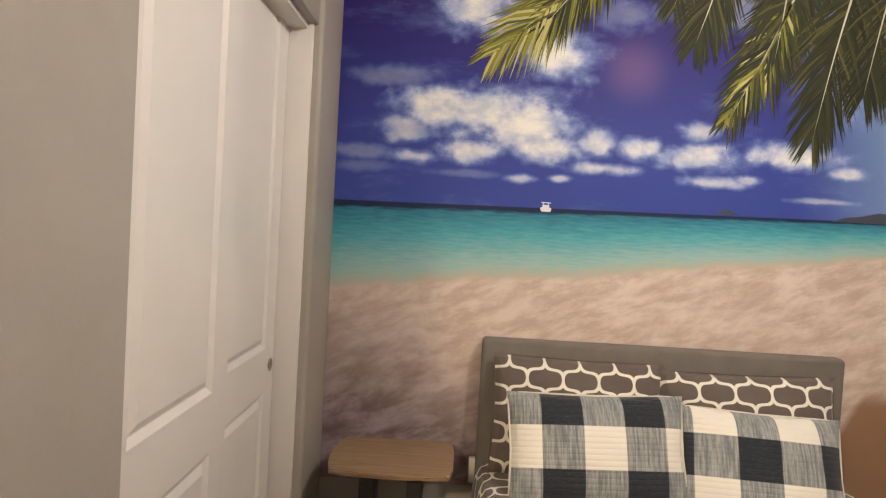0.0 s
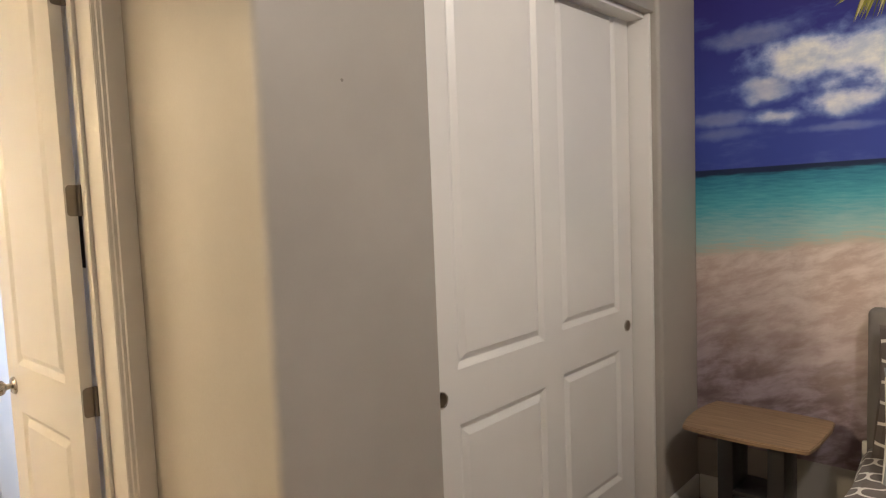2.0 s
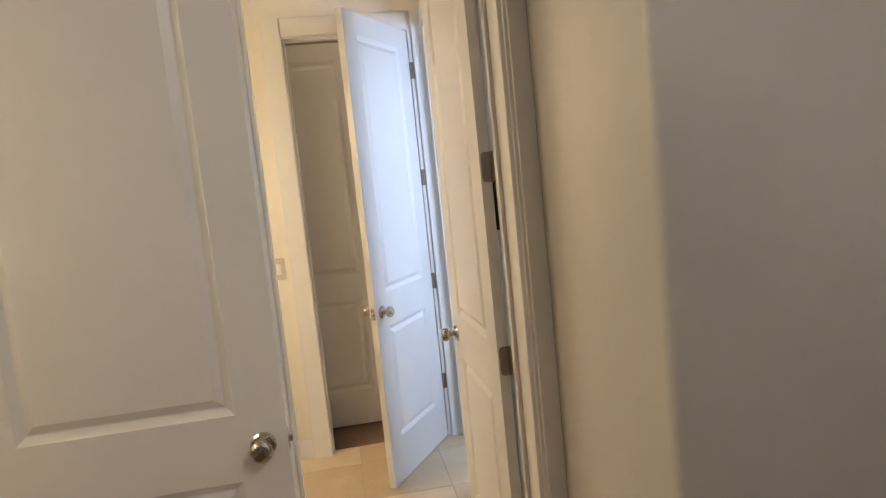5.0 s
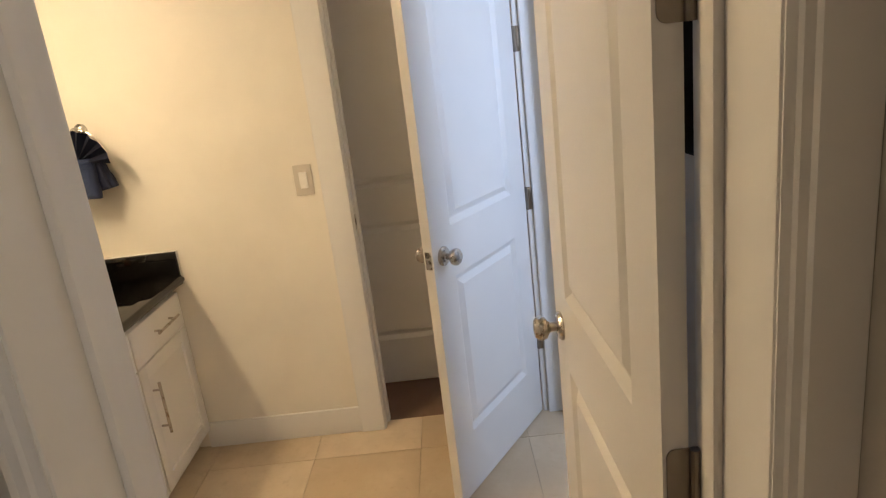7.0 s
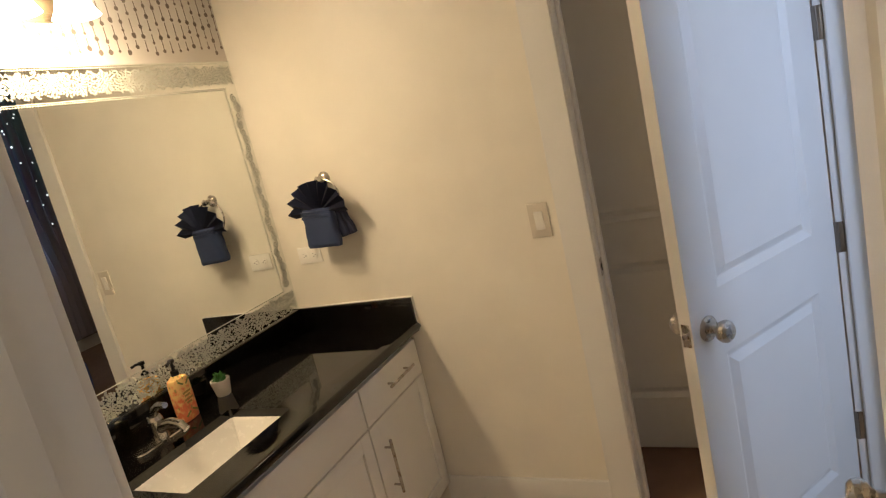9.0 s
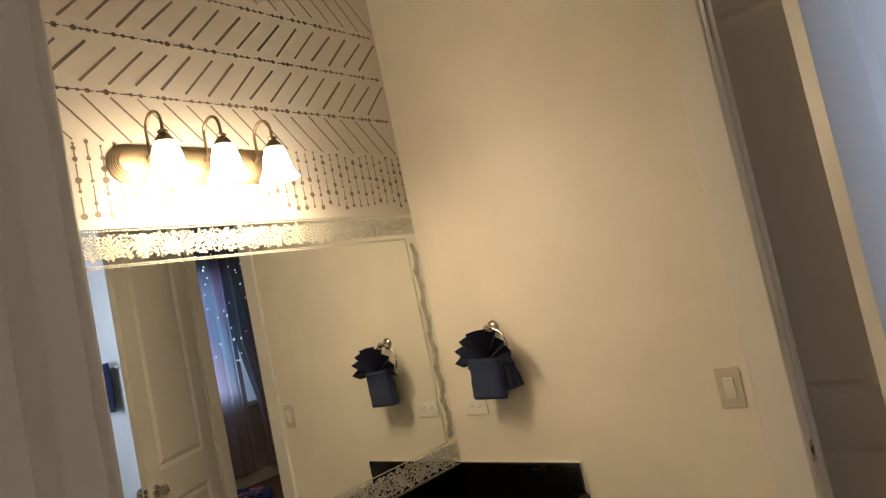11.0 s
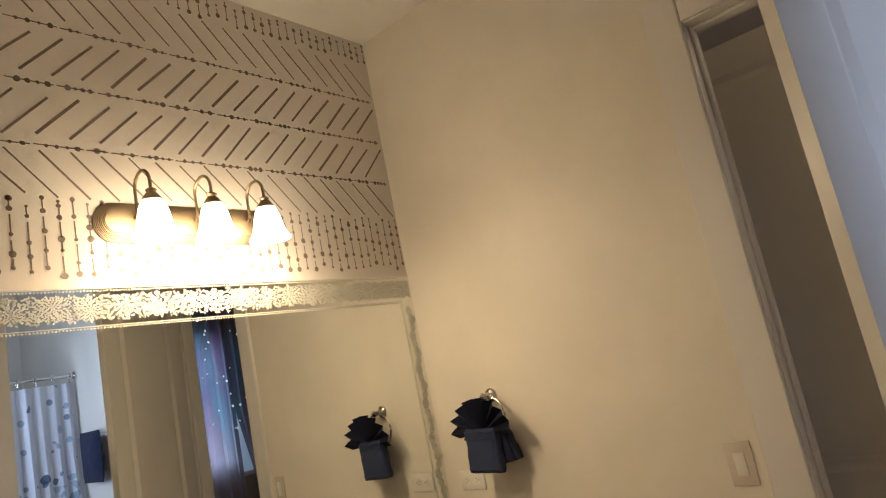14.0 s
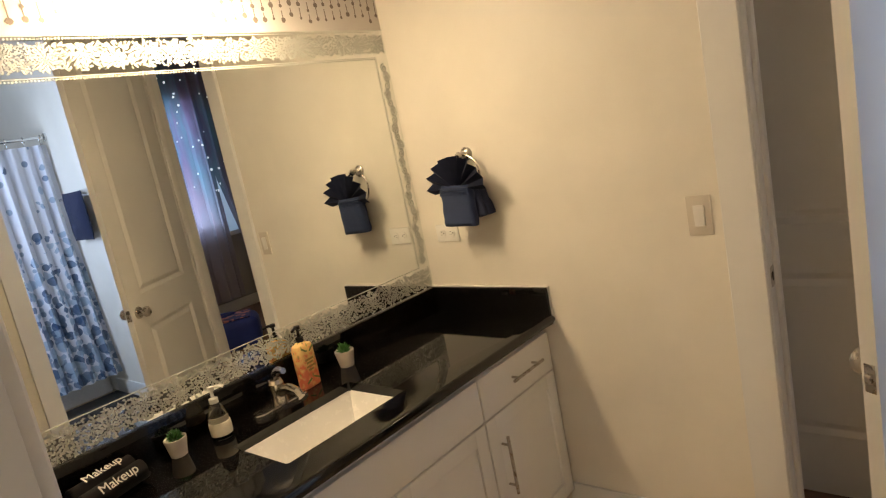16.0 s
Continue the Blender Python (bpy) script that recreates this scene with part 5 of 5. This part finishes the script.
CHARCOAL = fabric("charcoal_towel", (0.018, 0.016, 0.017), 0.95, 400)
LETTER = plain("white_embroidery", (0.74, 0.70, 0.64), 0.8)

bt = thing("lotion_bottle", pose(-2.585, -1.345, CT, 0, 0, 8) @ Matrix.Scale(0.92, 4), "peach patterned lotion bottle with black pump", "bottle")


def flask_bm(prof, n=4.0, seg=32):
    """A body with rounded-rectangle sections: (half width, half depth, height) rows."""
    bm = bmesh.new()
    rings = []
    for a, b, z in prof:
        ringv = []
        for k in range(seg):
            t = 2 * math.pi * k / seg
            c, sn = math.cos(t), math.sin(t)
            ringv.append(bm.verts.new((math.copysign(abs(c) ** (2 / n), c) * a, math.copysign(abs(sn) ** (2 / n), sn) * b, z)))
        rings.append(ringv)
    for a, b in zip(rings, rings[1:]):
        for i in range(seg):
            bm.faces.new((a[i], a[(i + 1) % seg], b[(i + 1) % seg], b[i]))
    bm.faces.new(rings[0][::-1]), bm.faces.new(rings[-1])
    bmesh.ops.recalc_face_normals(bm, faces=bm.faces[:])
    return bm


part("bottle", flask_bm([(0.036, 0.020, 0), (0.040, 0.023, 0.004), (0.041, 0.024, 0.09), (0.040, 0.023, 0.145), (0.035, 0.021, 0.158), (0.018, 0.015, 0.166), (0.013, 0.013, 0.170)]), PEACH, bt, "peach and yellow printed bottle")
part("pump", join(lathe_bm([(0.014, 0.168), (0.014, 0.186), (0.006, 0.190), (0.005, 0.215), (0.011, 0.217), (0.011, 0.228), (0.0, 0.230)], 20), tube_bm([(0.0, 0, 0.223), (0.02, 0.006, 0.224), (0.036, 0.010, 0.219)], 0.005, 8)), PUMPBLACK, bt, "black pump top")
lab = []
for k, (zz, ww) in enumerate(((0.104, 0.040), (0.092, 0.030), (0.078, 0.038), (0.066, 0.024))):
    lab.append(box_bm(-ww / 2, ww / 2, 0.0235, 0.0248, zz - 0.0034, zz + 0.0034))
part("lettering", join(*lab), LABELRED, bt, "printed label bars")
for px, pz, an in ((-0.02, 0.14, 40), (0.015, 0.142, -35), (-0.018, 0.03, -30), (0.02, 0.028, 25)):
    part("leaf_print", moved(box_bm(-0.014, 0.014, 0.0232, 0.0244, -0.003, 0.003), Matrix.Translation((px, 0, pz)) @ Matrix.Rotation(radians(an), 4, "Y")), LABELGREEN, bt, "green leaf print")

so = thing("soap_bottle", Matrix.Translation((-2.235, -1.318, CT)) @ Matrix.Scale(0.93, 4), "clear soap bottle with white pump", "bottle")
part("bottle", lathe_bm([(0.026, 0), (0.031, 0.004), (0.033, 0.03), (0.030, 0.070), (0.022, 0.100), (0.013, 0.112), (0.013, 0.118)], 24), CLEAR, so, "clear plastic bottle")
part("label", lathe_bm([(0.0325, 0.014), (0.0338, 0.018), (0.0340, 0.040), (0.0332, 0.054), (0.0322, 0.056), (0.03, 0.056), (0.03, 0.014)], 24), CREAM, so, "cream label")
part("pump", join(lathe_bm([(0.014, 0.116), (0.014, 0.130), (0.005, 0.134), (0.005, 0.158), (0.010, 0.160), (0.010, 0.168), (0, 0.170)], 20), tube_bm([(0, 0, 0.164), (-0.02, 0.012, 0.165), (-0.032, 0.02, 0.159)], 0.0048, 8)), PLASTIC, so, "white pump top")


def potted(x, y, k, seed):
    p = thing("potted_plant", (x, y, CT), "small artificial succulent in a grey pot", "plant", "counter plants")
    part("pot", moved(lathe_bm([(0.024, 0), (0.027, 0.003), (0.037, 0.060), (0.037, 0.064), (0.033, 0.064), (0.031, 0.054), (0.0, 0.052)], 24), Matrix.Scale(k, 4)), POT, p, "grey cement pot")
    rg = random.Random(seed)
    bm = bmesh.new()
    for i in range(46):
        t = i / 46
        a, tilt = i * 2.4, radians(12 + 62 * t)
        ln = (0.040 - 0.012 * t) * rg.uniform(0.85, 1.15) * k
        w = 0.0075 * k
        m = Matrix.Translation((0, 0, 0.055 * k)) @ Matrix.Rotation(a, 4, "Z") @ Matrix.Rotation(tilt, 4, "Y")
        vs = [bm.verts.new(m @ Vector(c)) for c in ((-w * 0.4, -w * 0.4, 0), (0, w * 0.6, 0), (w * 0.4, -w * 0.4, 0), (-w * 0.6, -w * 0.6, ln * 0.55), (0.002, w, ln * 0.55), (w * 0.6, -w * 0.6, ln * 0.55), (0.003 * k, 0, ln))]
        for q in ((0, 1, 4, 3), (1, 2, 5, 4), (2, 0, 3, 5)):
            bm.faces.new([vs[j] for j in q])
        for q in ((3, 4, 6), (4, 5, 6), (5, 3, 6)):
            bm.faces.new([vs[j] for j in q])
    bmesh.ops.recalc_face_normals(bm, faces=bm.faces[:])
    part("leaves", bm, PLANT, p, "stubby green leaves")


potted(-2.752, -1.345, 0.92, 5)
potted(-2.115, -1.352, 0.84, 6)


def towel_roll(x, y, z, turn, lie, label):
    p = thing("makeup_towel", pose(x, y, z, 0, 0, turn), label, "towel", "makeup towels")
    bm = bmesh.new()
    pts = []
    for k in range(90):
        a = 2 * math.pi * k / 30
        pts.append((0.009 + 0.0070 * k / 30, a))
    outer = [(r * math.cos(a), r * math.sin(a)) for r, a in pts]
    low = [bm.verts.new((-0.085, u, v)) for u, v in outer]
    top = [bm.verts.new((0.085, u, v)) for u, v in outer]
    for i in range(len(outer) - 1):
        bm.faces.new((low[i], low[i + 1], top[i + 1], top[i]))
    bmesh.ops.solidify(bm, geom=bm.faces[:], thickness=0.006)
    bmesh.ops.recalc_face_normals(bm, faces=bm.faces[:])
    part("roll", bm, CHARCOAL, p)
    txt = bpy.data.curves.new("lettering", "FONT")
    txt.body, txt.size, txt.extrude, txt.align_x, txt.align_y = "Makeup", 0.034, 0.0006, "CENTER", "CENTER"
    tmp = new("lettering", txt)
    bpy.context.view_layer.update()
    me = bpy.data.meshes.new_from_object(tmp.evaluated_get(bpy.context.evaluated_depsgraph_get()))
    bpy.data.objects.remove(tmp)
    bm = bmesh.new()
    bm.from_mesh(me)
    R0 = 0.0365
    for v in bm.verts:
        a = radians(lie) + v.co.y / R0
        r = R0 + v.co.z
        v.co = (-v.co.x, r * math.cos(a), r * math.sin(a))
    part("lettering", bm, LETTER, p, "white embroidered word Makeup", smooth=False)


towel_roll(-1.915, -1.290, CT + 0.0365, 14, 38, "rolled charcoal towel with white lettering on the counter")
towel_roll(-1.915, -1.360, CT + 0.0365, 12, 68, "rolled charcoal towel with white lettering on the counter")

# ================= shower room =================
tub = thing("bathtub", (-2.66, 2.72, 0), "white alcove bathtub behind the curtain", "bathtub")
part("apron", box_bm(-0.67, 0.69, -0.39, -0.30, 0, 0.46, 0.02, 3), CERAMIC, tub)
part("rim", boxes_bm([(-0.67, 0.69, -0.30, -0.28, 0.40, 0.46), (-0.67, 0.69, 0.30, 0.39, 0.40, 0.46), (-0.67, -0.55, -0.28, 0.30, 0.40, 0.46), (0.57, 0.69, -0.28, 0.30, 0.40, 0.46)], 0.006), CERAMIC, tub)
part("floor", box_bm(-0.60, 0.62, -0.30, 0.34, 0.0, 0.08, 0.01), CERAMIC, tub)
rod = thing("curtain_rod", (0, 0, 0), "chrome shower curtain rod", "curtain rod")
part("rod", tube_bm([(-3.348, 2.22, 2.085), (-1.962, 2.22, 2.085)], 0.0125, 12), CHROME, rod)
part("flange", moved(lathe_bm([(0, 0), (0.032, 0), (0.03, 0.012), (0.018, 0.02), (0, 0.02)], 20, "x"), Matrix.Translation((-3.349, 2.22, 2.085))), CHROME, rod)


def drape_bm(x0, x1, y, z0, z1, waves, depth, n=160, rows=10, flare=0.3, part_low=0.0, lean=0.0):
    bm = bmesh.new()
    grid = []
    for j in range(rows + 1):
        v = j / rows
        row = []
        for i in range(n + 1):
            u = i / n
            ph = u * waves * 2 * math.pi + 0.7 * math.sin(u * 9)
            dd = depth * (0.55 + 0.45 * v) * (1 + flare * math.sin(u * 23 + 1))
            row.append(bm.verts.new((x0 + (x1 - x0) * u + part_low * u * u * max(0.0, min(1.0, (v - 0.48) / 0.28)) + 0.012 * math.sin(ph * 2) * v, y + lean * v * v + dd * math.sin(ph), z1 + (z0 - z1) * v)))
        grid.append(row)
    for a, b in zip(grid, grid[1:]):
        for i in range(n):
            bm.faces.new((a[i], b[i], b[i + 1], a[i + 1]))
    return bm


sc = thing("shower_curtain", (0, 0, 0), "white shower curtain with blue bubble print", "curtain")
part("cloth", drape_bm(-3.335, -2.15, 2.215, 0.20, 2.03, 13, 0.035, lean=-0.16), SHOWER_CLOTH, sc)
for k in range(10):
    a = [(-3.31 + 0.118 * k, 2.22 + 0.022 * math.cos(2 * math.pi * j / 16), 2.068 + 0.038 * math.sin(2 * math.pi * j / 16)) for j in range(17)]
    part("ring", tube_bm(a, 0.003, 6), CHROME, sc)
ht = thing("bath_towel", (-3.285, 1.88, 1.46), "navy ribbed bath towel hanging on a bar", "towel")
part("cloth", moved(cushion_bm(0.34, 0.36, 0.06, 20, 4, 0.01, 0.006), Matrix.Rotation(radians(90), 4, "Z")), NAVY, ht)
bar = thing("towel_bar", (-3.35, 1.88, 1.60), "chrome towel bar on the shower wall", "towel bar")
part("bar", tube_bm([(0.06, -0.26, 0), (0.06, 0.26, 0)], 0.008, 10), CHROME, bar)
for by in (-0.26, 0.26):
    part("post", tube_bm([(0, by, 0), (0.065, by, 0)], 0.010, 10), CHROME, bar)
mat_t = thing("bath_mat", (-3.03, 2.05, 0.0), "black bath mat on the tiled floor", "mat")
part("pile", box_bm(-0.30, 0.36, -0.23, 0.21, 0.001, 0.018, 0.007, 3), BLACKRUG, mat_t)
win = thing("window_1", (-1.91, 1.82, 1.75), "white framed shower room window", "window", "", "structure")
part("window_frame", boxes_bm([(-0.04, 0.04, -0.425, -0.385, -0.55, 0.55), (-0.04, 0.04, 0.385, 0.425, -0.55, 0.55), (-0.04, 0.04, -0.385, 0.385, -0.55, -0.51), (-0.04, 0.04, -0.385, 0.385, 0.51, 0.55), (-0.03, 0.03, -0.385, 0.385, -0.02, 0.02)], 0.003), WHITE, win)

# ================= far room seen in the mirror =================
gc = thing("star_curtain", (0, 0, 0), "dark night-sky curtain with pinhole stars", "curtain", "star curtains")
part("cloth", drape_bm(-6.05, -5.342, 3.362, 0.16, 2.86, 6, 0.035, rows=24, part_low=-0.15), GALAXY_CLOTH, gc)
part("cloth", drape_bm(-5.340, -4.55, 3.36, 0.16, 2.86, 6, 0.035), GALAXY_CLOTH, gc)
rg = random.Random(4)
for k in range(85):
    sx, sz = rg.uniform(-5.95, -4.60), rg.uniform(1.25, 2.75)
    part("star", moved(lathe_bm([(0, 0), (0.011 * rg.uniform(0.6, 1.2), 0.0), (0, 0.002)], 8, "y"), Matrix.Translation((sx, 3.318, sz))), STAR, gc)
gr = thing("curtain_rod", (0, 0, 0), "black curtain rod over the far window", "curtain rod")
part("rod", tube_bm([(-6.15, 3.36, 2.88), (-3.75, 3.36, 2.88)], 0.012, 10), BLACKWOOD, gr)
w2 = thing("window_2", (-5.0, 3.452, 1.55), "bright daylit window behind dark curtains", "window", "", "structure")
part("pane", box_bm(-0.55, 0.55, 0.0, 0.006, -0.65, 0.75), DAYLIT, w2, "bright daylit pane")
part("window_frame", boxes_bm([(-0.60, -0.55, -0.012, 0.007, -0.70, 0.80), (0.55, 0.60, -0.012, 0.007, -0.70, 0.80), (-0.55, 0.55, -0.012, 0.007, 0.75, 0.80), (-0.55, 0.55, -0.012, 0.007, -0.70, -0.65)], 0.002), WHITE, w2)
bag = thing("duffel_bag", pose(-4.30, 2.1, 0, 0, 0, 35), "navy duffel bag with a printed top on the floor", "bag")
BAGBLUE = fabric("navy_nylon", (0.022, 0.045, 0.28), 0.6, 300)
BAGPRINT = Nodes("printed_nylon")
bn = BAGPRINT.noise(BAGPRINT.local(), 16, 3)
BAGPRINT = BAGPRINT.set(BAGPRINT.mix(BAGPRINT.step(bn, 0.48, 0.56), (0.02, 0.03, 0.14), (0.65, 0.22, 0.18)), 0.6)
part("body", box_bm(-0.30, 0.30, -0.19, 0.19, 0, 0.28, 0.07, 5), BAGBLUE, bag)
part("flap", box_bm(-0.24, 0.24, -0.15, 0.15, 0.275, 0.292, 0.007, 3), BAGPRINT, bag, "red and blue printed top")
part("strap", tube_bm([(0.1 * math.sin(k), -0.12 + 0.24 * k / 12, 0.28 + 0.05 * math.sin(math.pi * k / 12)) for k in range(13)], 0.009, 8), BAGBLUE, bag)
dl = thing("downlight", (-4.3, 0.9, H), "small lit ceiling downlight", "lamp")
part("trim", lathe_bm([(0.05, -0.004), (0.085, -0.006), (0.09, 0.0), (0.05, 0.0)], 24), PLASTIC, dl)
part("lens", lathe_bm([(0, -0.002), (0.05, -0.002), (0.05, 0.0), (0, 0.0)], 24), LAMP_GLASS, dl, "lit lens")

# ================= floor tiles =================
ts, gap = 0.455, 0.0011
proto = {}
x = -3.153 - ts
while x < -1.40:
    y = 0.06 - 4 * ts
    while y < 3.42:
        x0, x1, y0, y1 = max(x, -3.41) + gap, min(x + ts, -1.40) - gap, max(y, -1.54) + gap, min(y + ts, 3.42) - gap
        if x1 - x0 > 0.02 and y1 - y0 > 0.02:
            key = (round(x1 - x0, 4), round(y1 - y0, 4))
            if key not in proto:
                w, d = key
                proto[key] = mesh_of("tile", box_bm(-w / 2, w / 2, -d / 2, d / 2, -0.004, 0.0, 0.0008, 1), TILE)
            ob = new("tile", proto[key])
            ob.parent = bath_floor
            ob.location = ((x0 + x1) / 2, (y0 + y1) / 2, 0.0)
        y += ts
    x += ts
